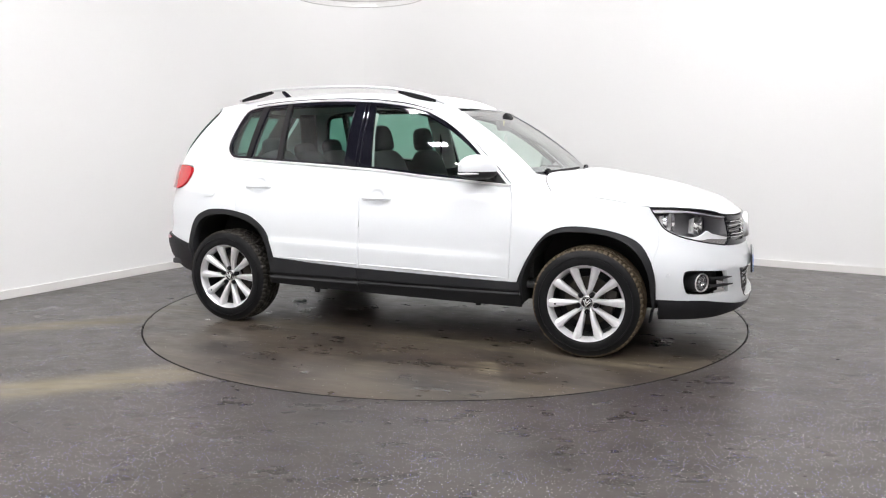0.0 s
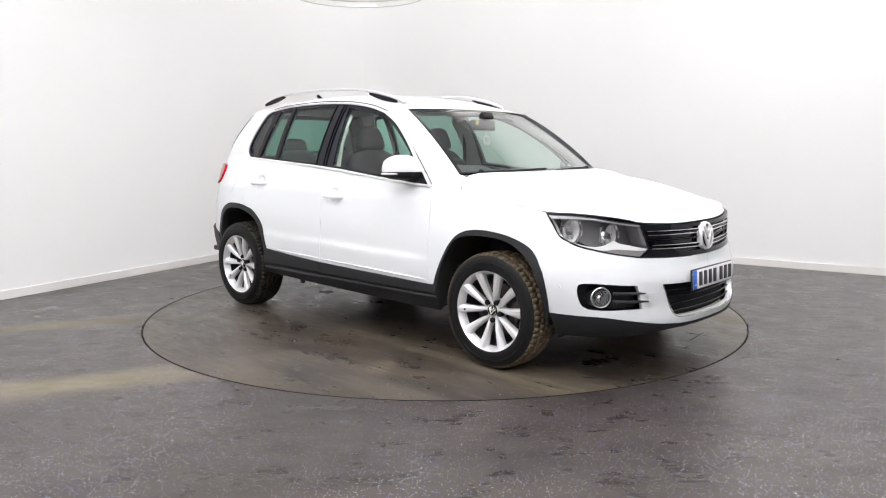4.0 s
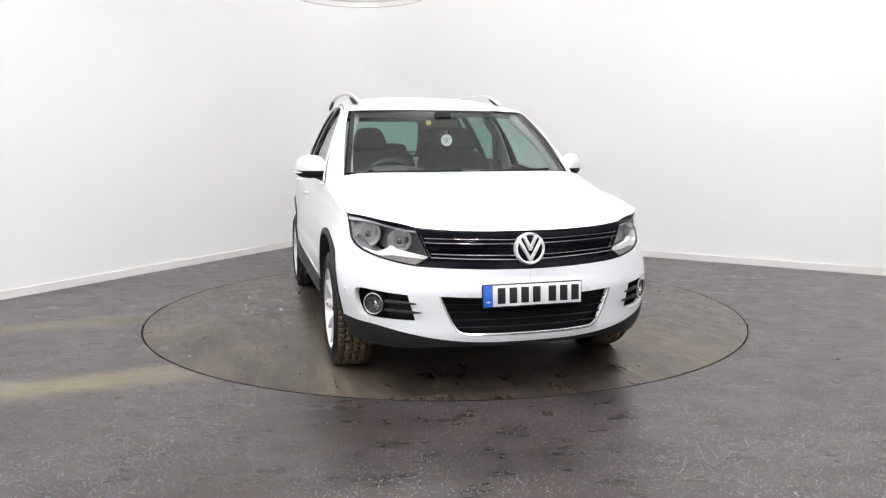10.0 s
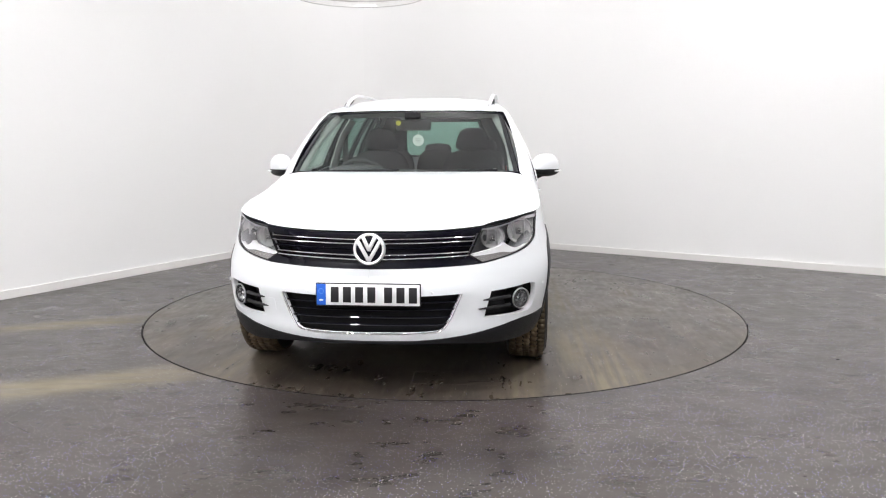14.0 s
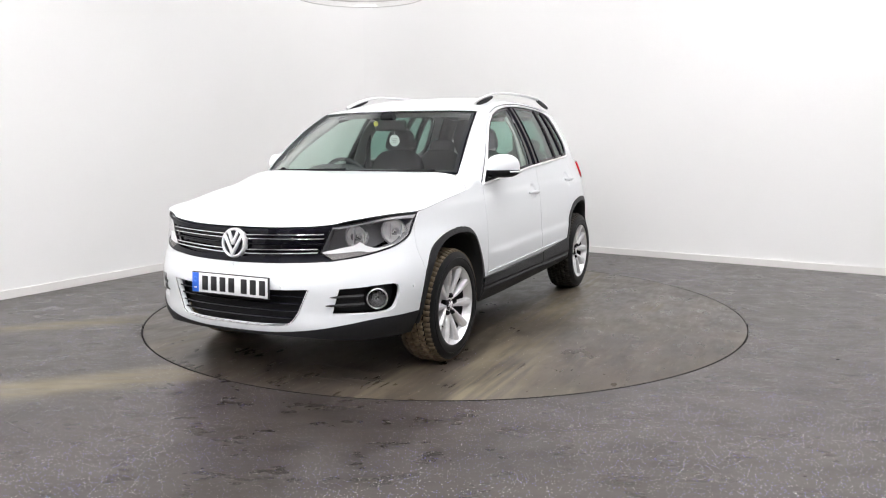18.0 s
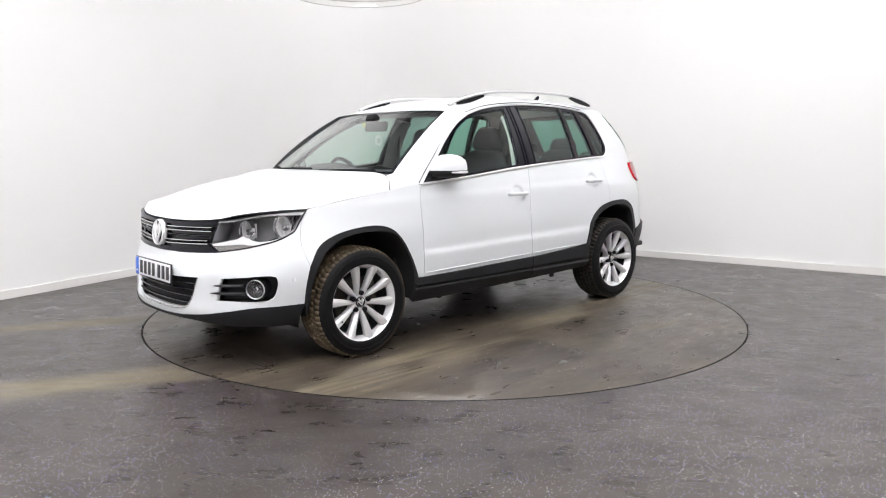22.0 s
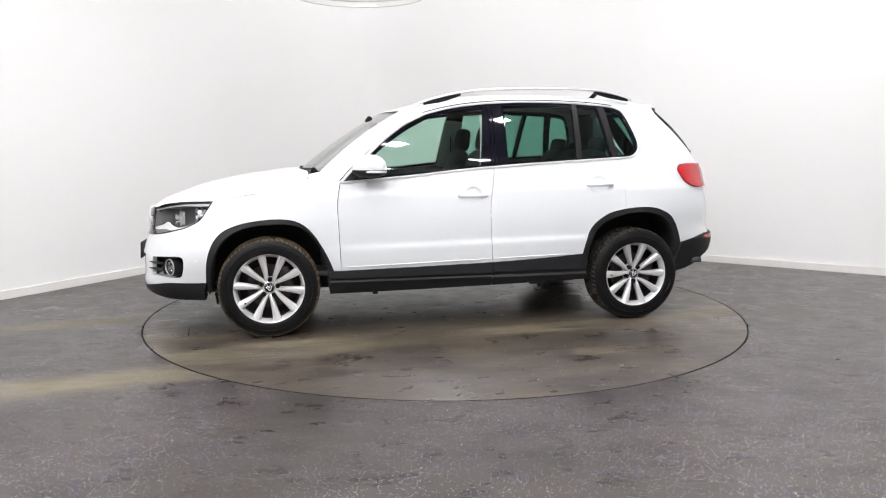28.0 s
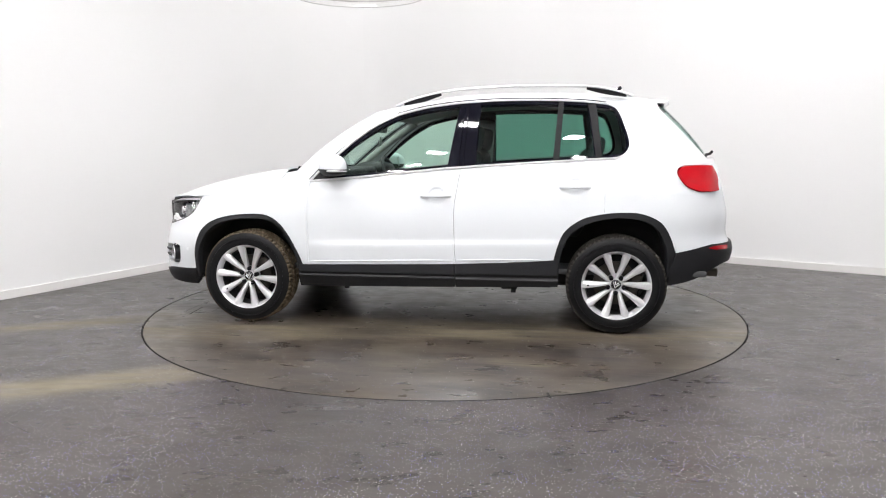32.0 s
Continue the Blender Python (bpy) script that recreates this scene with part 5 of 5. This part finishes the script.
# ---------------------------------------------------------------- wheels
def build_wheel(tread_mat, shoulder_mat, label):
    """One wheel at the origin, its face towards +y."""
    wheel = empty("wheel", car)
    R, w = 0.334, 0.112
    side = [(-w, 0.232), (-w - 0.004, 0.258), (-w + 0.002, 0.293), (-w + 0.013, 0.314), (-w + 0.036, R - 0.011), (w - 0.036, R - 0.011), (w - 0.013, 0.314), (w - 0.002, 0.293), (w + 0.004, 0.258), (w, 0.232), (w - 0.02, 0.222), (-w + 0.02, 0.222)]
    bm = bmesh.new()
    n, rings = 96, []
    for a, r in spline(side[:10], 2) + [np.array(p) for p in side[10:]]:
        rings.append([bm.verts.new((r * math.cos(2 * math.pi * i / n), a, r * math.sin(2 * math.pi * i / n))) for i in range(n)])
    for p, q in zip(rings, rings[1:] + rings[:1]):
        for i in range(n):
            bm.faces.new((p[i], p[(i + 1) % n], q[(i + 1) % n], q[i]))
    tyre = part("tyre", bm, RUBBER, wheel, "black rubber tyre", 60)
    # tread blocks, the middle rows dusty
    for name, rows, mat in (("tread", ((-0.040, 0.036, 0.35, 0.5), (0.0, 0.034, 0.1, 0.0), (0.040, 0.036, -0.35, 0.5)), tread_mat), ("tread_shoulder", ((-0.080, 0.036, 0.10, 0.0),), shoulder_mat), ("tread_shoulder", ((0.080, 0.036, -0.10, 0.0),), shoulder_mat)):
        bm = bmesh.new()
        for k in range(62):
            for y, wd, skew, ph in rows:
                q, out = 2 * math.pi * (k + ph) / 62, abs(y) > 0.07
                m = Matrix.Rotation(q, 4, "Y") @ Matrix.Translation((0, y, R - 0.009 - 0.0060 * out)) @ Matrix.Rotation(skew, 4, "Z") @ Matrix.Rotation(-0.34 * (1 if y > 0 else -1) * out, 4, "X")
                box(bm, (0.0285, wd, 0.018), m)
        part(name, bm, mat, wheel, label if name == "tread" else "", 20)
    # side wall rings
    part("sidewall_rib", lathe([(w + 0.001, 0.283), (w + 0.005, 0.281), (w + 0.005, 0.277), (w + 0.001, 0.275)], 72), RUBBER, wheel)
    # rim
    rim = part("rim", lathe([(-0.10, 0.205), (-0.10, 0.226), (-0.09, 0.222), (0.075, 0.214), (0.092, 0.226), (0.102, 0.2345), (0.109, 0.2345), (0.110, 0.230), (0.102, 0.224), (0.090, 0.217), (0.06, 0.207)], 84), ALLOY, wheel, "silver alloy rim")
    part("barrel", lathe([(-0.095, 0.203), (0.062, 0.205), (0.062, 0.204), (-0.095, 0.200)], 60), ALLOY_DARK, wheel)
    part("brake_disc", lathe([(-0.02, 0.06), (-0.02, 0.148), (0.0, 0.148), (0.0, 0.07), (0.02, 0.066), (0.02, 0.02)], 48), DISC_STEEL, wheel, "steel brake disc")
    part("backplate", lathe([(-0.04, 0.02), (-0.035, 0.199), (-0.03, 0.02)], 48), UNDERSIDE, wheel)
    part("caliper", boxed((0.075, 0.07, 0.16), Matrix.Translation((-0.12, -0.005, 0.035)), 0.02), DISC_STEEL, wheel)

    def spoke(side):
        """A ridged spoke that widens towards the rim."""
        bm = bmesh.new()
        prof = [(0.036, 0.0100, 0.058), (0.060, 0.0125, 0.067), (0.10, 0.0160, 0.080), (0.15, 0.0205, 0.090), (0.195, 0.0255, 0.096), (0.216, 0.0270, 0.099), (0.228, 0.0260, 0.101)]
        rows = []
        for r, hw, y in prof:
            pts = [(-hw, y - 0.034), (-hw, y - 0.010), (-hw * 0.55, y + 0.000), (-hw * 0.20, y + 0.0035), (hw * 0.55, y + 0.003), (hw * 0.80, y - 0.003), (hw, y - 0.014), (hw, y - 0.034)]
            lean = side * 0.0070 * max(0.0, 1 - (r - 0.036) / 0.085)
            rows.append([bm.verts.new((x + lean, yy, r)) for x, yy in pts])
        for p, q in zip(rows, rows[1:]):
            for i in range(len(p)):
                j = (i + 1) % len(p)
                bm.faces.new((p[i], p[j], q[j], q[i]))
        bm.faces.new(rows[0]), bm.faces.new(rows[-1])
        return bm
    # spokes lean away from the bolts, so the two of a pair mirror each other
    kinds = [part("spoke", spoke(1), ALLOY, wheel, angle=14), part("spoke", spoke(-1), ALLOY, wheel, angle=14)]
    kinds[1].matrix_basis = Matrix.Rotation(2 * math.pi / 10, 4, "Y")
    for k in range(2, 10):
        ob = new("spoke", kinds[k % 2].data)
        ob.parent = wheel
        ob.matrix_basis = Matrix.Rotation(2 * math.pi * k / 10, 4, "Y")
    part("hub", lathe([(0.02, 0.070), (0.040, 0.068), (0.050, 0.060), (0.060, 0.046), (0.066, 0.034)], 40), ALLOY, wheel)
    cap = part("cap", lathe([(0.05, 0.033), (0.069, 0.0315), (0.073, 0.029), (0.074, 0.002)], 36), DARK_TRIM, wheel, "dark centre cap")
    part("cap_ring", lathe([(0.071, 0.0300), (0.076, 0.029), (0.076, 0.0265), (0.071, 0.0255)], 36), CHROME, wheel)
    for x0, z0, x1, z1 in ((-0.012, 0.021, 0, -0.002), (0.012, 0.021, 0, -0.002), (-0.020, 0.012, 0, -0.021), (0.020, 0.012, 0, -0.021)):
        d = math.hypot(x1 - x0, z1 - z0)
        m = Matrix.Translation(((x0 + x1) / 2, 0.075, (z0 + z1) / 2)) @ Matrix.Rotation(math.atan2(x1 - x0, z1 - z0), 4, "Y")
        part("chevron", boxed((0.0065, 0.004, d), m), BRIGHT_TRIM, wheel)
    for k in range(5):
        q = 2 * math.pi * (k + 0.5) / 5 + math.pi / 10
        m = Matrix.Rotation(q, 4, "Y") @ Matrix.Translation((0, 0, 0.055))
        bm = lathe([(0.045, 0.0152), (0.0765, 0.0150), (0.0780, 0.0135), (0.0770, 0.0105), (0.085, 0.009), (0.086, 0.001)], 14)
        bmesh.ops.transform(bm, matrix=m, verts=bm.verts)
        part("bolt", bm, DARK_TRIM, wheel, "black wheel bolt")
    bm = tube([(0, 0.085, 0.200), (0, 0.100, 0.180)], 0.006, 8)
    bmesh.ops.transform(bm, matrix=Matrix.Rotation(1.9, 4, "Y"), verts=bm.verts)
    part("valve", bm, DARK_TRIM, wheel)
    return wheel


def build_wheels():
    for axle, made, sides in ((1.302, build_wheel(TREAD, SHOULDER, "tread blocks coated in tan dust"), ((1, 12), (-1, -14))),
                              (-1.302, build_wheel(WORN_TREAD, WORN_TREAD, "grimy dark tread blocks"), ((1, -18), (-1, 18)))):
        for s, turn in sides:
            m = pose(axle, s * 0.787, 0.331, 0, 0, 0 if s > 0 else 180) @ pose(0, 0, 0, 0, turn, 0)
            if s > 0:
                made.matrix_basis = m
            else:
                copy_thing(made, m)


# ---------------------------------------------------------------- mirrors, handles, wipers
def blob(c, r, p=(2.6, 2.6), nu=28, nv=16, cut=None):
    """A rounded body (superellipsoid)."""
    bm = bmesh.new()
    sg = lambda v, e: math.copysign(abs(v) ** e, v)
    rows = []
    for j in range(nv + 1):
        b = -math.pi / 2 + math.pi * j / nv
        rows.append([bm.verts.new((c[0] + r[0] * sg(math.cos(b), 2 / p[1]) * sg(math.cos(a), 2 / p[0]), c[1] + r[1] * sg(math.cos(b), 2 / p[1]) * sg(math.sin(a), 2 / p[0]), c[2] + r[2] * sg(math.sin(b), 2 / p[1])))
                     for a in (2 * math.pi * i / nu for i in range(nu))])
    for p0, q0 in zip(rows, rows[1:]):
        for i in range(nu):
            bm.faces.new((p0[i], p0[(i + 1) % nu], q0[(i + 1) % nu], q0[i]))
    bmesh.ops.remove_doubles(bm, verts=bm.verts, dist=1e-5)
    if cut:
        bmesh.ops.bisect_plane(bm, geom=list(bm.verts) + list(bm.edges) + list(bm.faces), plane_co=cut[0], plane_no=cut[1], clear_outer=True)
        bmesh.ops.holes_fill(bm, edges=[e for e in bm.edges if e.is_boundary])
    return bm


def build_mirror(s):
    mir = empty("door_mirror", car)
    x, y = 0.655, s * 0.912
    turn = Matrix.Translation((x - 0.022, y + s * 0.006, 0)) @ Matrix.Rotation(math.atan2(s * 0.6, -0.8), 4, "Z")

    def swept(name, bm, mat, label=""):
        bmesh.ops.transform(bm, matrix=turn, verts=bm.verts)
        return part(name, bm, mat, mir, label)
    swept("cap", blob((0, 0, 1.118), (0.122, 0.066, 0.088), (2.5, 2.3), cut=((0, 0, 1.104), (0, 0, -1))), PAINT, "white mirror cap")
    swept("base", blob((0, 0, 1.104), (0.123, 0.067, 0.050), (2.5, 2.4), cut=((0, 0, 1.103), (0, 0, 1))), BLACK_PLASTIC, "black lower mirror shell")
    swept("indicator", blob((0.052, -s * 0.009, 1.092), (0.074, 0.062, 0.0085), (2.5, 3.0)), LAMP_GREY, "clear indicator strip")
    part("mirror_glass", boxed((0.006, 0.12, 0.085), pose(x - 0.098, y + s * 0.020, 1.130, 0, 4, s * 8), 0.002), CHROME, mir)
    part("stalk", tube([(x + 0.02, s * 0.885, 1.070), (x + 0.04, s * 0.85, 1.055), (x + 0.06, s * 0.82, 1.048)], 0.030, 10, 0.6), BLACK_PLASTIC, mir)
    foot = path([(0.812, 1.026), (0.62, 1.040)], [(0.62, 1.040), (0.655, 1.165)], [(0.655, 1.165), (0.735, 1.098), (0.812, 1.026)])
    p = sheet(on_side(0.006), foot, (), 0.03, 0.012)
    add("mirror_foot", p if s > 0 else mirrored(p), BLACK_PLASTIC, mir, "black triangular mirror foot")


def build_handle(x, z, s, door):
    y = flank(x + 0.12, z)
    pts = [(x + dx, s * (y + dy), z - 0.006 * dx) for dx, dy in ((0.104, -0.002), (0.092, 0.010), (0.06, 0.020), (0.0, 0.025), (-0.055, 0.020), (-0.088, 0.010), (-0.102, -0.002))]
    part("handle", tube(spline(pts, 4), lambda q: 0.0095 - 0.0035 * abs(2 * q - 1) ** 3, 14, 1.4), PAINT, door, "white pull handle")


def build_details(fd, rd):
    for s, f, r in ((1, fd[0], rd[0]), (-1, fd[1], rd[1])):
        build_mirror(s)
        for (x, z), door in zip(HANDLES, (f, r)):
            build_handle(x, z, s, door)
    # fuel flap on the right flank
    loop = [np.array((-1.48 + 0.085 * math.copysign(abs(math.cos(q)) ** 0.6, math.cos(q)), 0.985 + 0.082 * math.copysign(abs(math.sin(q)) ** 0.6, math.sin(q)))) for q in np.linspace(0, 2 * math.pi, 32, endpoint=False)]
    p = sheet(on_side(0.0030), loop, (), 0.02, 0.006)
    add("fuel_flap", mirrored(p), PAINT, car, "white fuel flap")
    for y0, y1 in ((-0.62, -0.02), (0.10, 0.60)):
        run = [np.array(screen(-0.01 + 0.02 * i / 8, 0.5 + (y0 + (y1 - y0) * i / 8) / 1.47)) + np.array((0.010, 0, 0.006)) for i in range(9)]
        part("wiper", tube(run, 0.008, 6), DARK_TRIM, car, "black windscreen wiper")
    for s in (1, -1):
        part("wiper_pivot", lathe([(1.075, 0.020), (1.108, 0.018), (1.116, 0.010), (1.117, 0.001)], 14, "z"), DARK_TRIM, car).location = (0.985, s * 0.585, 0)
        part("mud_flap", boxed((0.012, 0.10, 0.08), pose(1.655, s * 0.66, 0.245, 0, 8, 0), 0.004), BLACK_PLASTIC, car)


# ---------------------------------------------------------------- cabin
def headrest(r, taper_by=0.22):
    """A padded headrest, narrower at its top."""
    bm = blob((0, 0, 0), r, (3.0, 3.6))
    for v in bm.verts:
        v.co.y *= 1 - taper_by * (v.co.z / r[2])
    return bm


def seat(x, y):
    st = empty("seat", car)
    part("cushion", boxed((0.50, 0.50, 0.16), pose(x + 0.02, y, 0.58, 0, -6, 0), 0.05, 3), SEAT_FABRIC, st)
    part("backrest", blob((0, 0, 0), (0.085, 0.245, 0.34), (3.2, 3.4)), SEAT_FABRIC, st).matrix_basis = pose(x - 0.30, y, 0.90, 0, -14, 0)
    part("headrest", headrest((0.055, 0.125, 0.092)), SEAT_FABRIC, st).matrix_basis = pose(x - 0.40, y, 1.315, 0, -10, 0)
    for d in (-0.055, 0.055):
        part("headrest_post", tube([(x - 0.37, y + d, 1.20), (x - 0.385, y + d, 1.27)], 0.007, 8), CHROME, st)
    return st


def build_cabin():
    seat(0.10, 0.37), seat(0.10, -0.37)
    bench = empty("rear_seat", car)
    part("cushion", boxed((0.50, 1.28, 0.16), pose(-0.72, 0, 0.62, 0, -5, 0), 0.05, 3), SEAT_FABRIC, bench)
    for y, w in ((0.42, 0.42), (0.0, 0.38), (-0.42, 0.42)):
        part("backrest", blob((0, 0, 0), (0.085, w / 2, 0.32), (3.4, 4.0)), SEAT_FABRIC, bench).matrix_basis = pose(-1.08, y, 0.92, 0, -16, 0)
        part("headrest", blob((0, 0, 0), (0.050, 0.125, 0.070), (2.8, 3.2)), SEAT_FABRIC, bench).matrix_basis = pose(-1.18, y, 1.255 if y else 1.22, 0, -10, 0)
    dash = empty("dashboard", car)
    part("top", boxed((0.42, 1.36, 0.12), pose(0.80, 0, 1.03, 0, 3, 0), 0.05, 3), DASH, dash)
    part("fascia", boxed((0.18, 1.36, 0.38), pose(0.66, 0, 0.86, 0, -8, 0), 0.05, 3), DASH, dash)
    part("binnacle", blob((0.66, -0.37, 1.075), (0.16, 0.20, 0.060), (2.6, 2.6)), DASH, dash)
    part("vent_hood", blob((0.72, 0.0, 1.065), (0.14, 0.16, 0.040), (2.6, 2.6)), DASH, dash)
    part("tunnel", boxed((0.9, 0.22, 0.25), pose(0.25, 0, 0.55), 0.04), DASH, dash)
    wheel = empty("steering_wheel", car, pose(0.50, -0.37, 1.00, 0, 25, 0))
    ring = [(0.0, 0.185 * math.cos(q), 0.185 * math.sin(q)) for q in np.linspace(0, 2 * math.pi, 41)]
    part("rim", tube(ring, 0.015, 10, up=(1, 0, 0)), DASH, wheel)
    part("hub", blob((0.02, 0, 0), (0.03, 0.075, 0.06)), DASH, wheel)
    for q in (0, math.pi, -math.pi / 2):
        part("spoke", tube([(0.015, 0.04 * math.cos(q), 0.04 * math.sin(q)), (0, 0.18 * math.cos(q), 0.18 * math.sin(q))], 0.014, 8, 0.6, (1, 0, 0)), DASH, wheel)
    rv = empty("rear_view_mirror", car)
    part("shell", boxed((0.035, 0.25, 0.075), pose(0.50, 0.0, 1.405, 0, -10, 0), 0.016, 3), DARK_TRIM, rv)
    part("stem", tube([(0.50, 0, 1.43), (0.535, 0, 1.475)], 0.012, 8), DARK_TRIM, rv)
    part("sensor_cover", boxed((0.05, 0.11, 0.05), pose(0.53, 0, 1.462, 0, -36, 0), 0.01), DARK_TRIM, rv)
    tag = empty("air_freshener", car)
    part("cord", tube([(0.50, 0.035, 1.39), (0.505, 0.035, 1.338)], 0.0015, 5), TAG_WHITE, tag)
    disc = lathe([(-0.0015, 0.040), (0.0015, 0.040), (0.002, 0.001)], 32, "x")
    bmesh.ops.transform(disc, matrix=Matrix.Translation((0.507, 0.035, 1.300)), verts=disc.verts)
    part("disc", disc, TAG_WHITE, tag, "pale round card tag")
    for k in range(3):
        part("print_bar", boxed((0.002, 0.046 - 0.010 * k, 0.004), pose(0.5095, 0.035, 1.313 - 0.012 * k)), LAMP_HOUSING, tag)
    dot = lathe([(-0.001, 0.018), (0.001, 0.018)], 20, "x", True)
    bmesh.ops.transform(dot, matrix=Matrix.Translation((0.535, -0.10, 1.420)), verts=dot.verts)
    part("sticker", dot, TAG_YELLOW, car, "small yellow round sticker")
    # lining of roof and doors
    V, F, N = grid_surface(roof, 24, 20)
    link("headlining", [np.array((p[0] * 0.97 - 0.02, p[1] * 0.93, p[2] - 0.045)) for p in V], F, LINING, car)
    card = path([(0.80, 0.42), (-0.20, 0.45)], [(-0.20, 0.45), (-0.84, 0.47)], [(-0.84, 0.47), (-0.86, 0.78), (-1.18, 0.88), (-1.60, 0.86)], [(-1.60, 0.86), (-1.62, 1.165)], [(-1.62, 1.165), (-1.188, 1.162), (-0.456, 1.122), (0.322, 1.053), (0.80, 1.012)], [(0.80, 1.012), (0.80, 0.42)])
    pair("door_lining", sheet(on_side(-0.055), card, (), 0.06, 0), DASH, car, "dark inner door lining")
    part("cabin_floor", boxed((2.9, 1.55, 0.04), pose(-0.45, 0, 0.40), 0.01), DASH, car)
    part("bulkhead", boxed((0.04, 1.50, 0.60), pose(0.93, 0, 0.74), 0.01), UNDERSIDE, car)
    part("load_floor", boxed((0.60, 1.10, 0.05), pose(-1.50, 0, 0.80), 0.01), DASH, car)
    # inner pillars
    for s in (1, -1):
        for name, pts, rad, mat in (("pillar_lining", [(0.90, s * 0.71, 1.07), (0.64, s * 0.67, 1.27), (0.34, s * 0.575, 1.46)], 0.03, LINING),
                                    ("pillar_lining", [(-0.235, s * 0.765, 1.08), (-0.262, s * 0.685, 1.33), (-0.275, s * 0.600, 1.47)], 0.080, LINING),
                                    ("pillar_lining", [(-1.52, s * 0.60, 1.08), (-1.48, s * 0.53, 1.35), (-1.43, s * 0.44, 1.54)], 0.07, DASH)):
            flat = 0.32 if rad == 0.080 else 1.0
            part(name, tube(spline(pts, 4), rad, 10, flat, (0, 1, 0) if flat < 1 else (0, 0, 1)), mat, car)
        part("seat_belt", tube([(-0.26, s * 0.66, 1.36), (-0.27, s * 0.68, 0.70)], 0.022, 6, 0.15, (1, 0, 0)), DARK_TRIM, car)


def spin(t):
    return pose(0, 0, 0, 0, 0, heading(t))


CAR_ON_TABLE = pose(0.0305, -0.1676, 0.0)


def motions():
    rows = [float(t) for t in range(33)]
    walk(turntable, [(t, spin(t)) for t in rows])
    walk(car, [(t, spin(t) @ CAR_ON_TABLE) for t in rows])


front_doors, rear_doors = build_sides()
build_glass()
build_lower_trim()
build_front()
build_top()
build_wheels()
build_details(front_doors, rear_doors)
build_cabin()
motions()
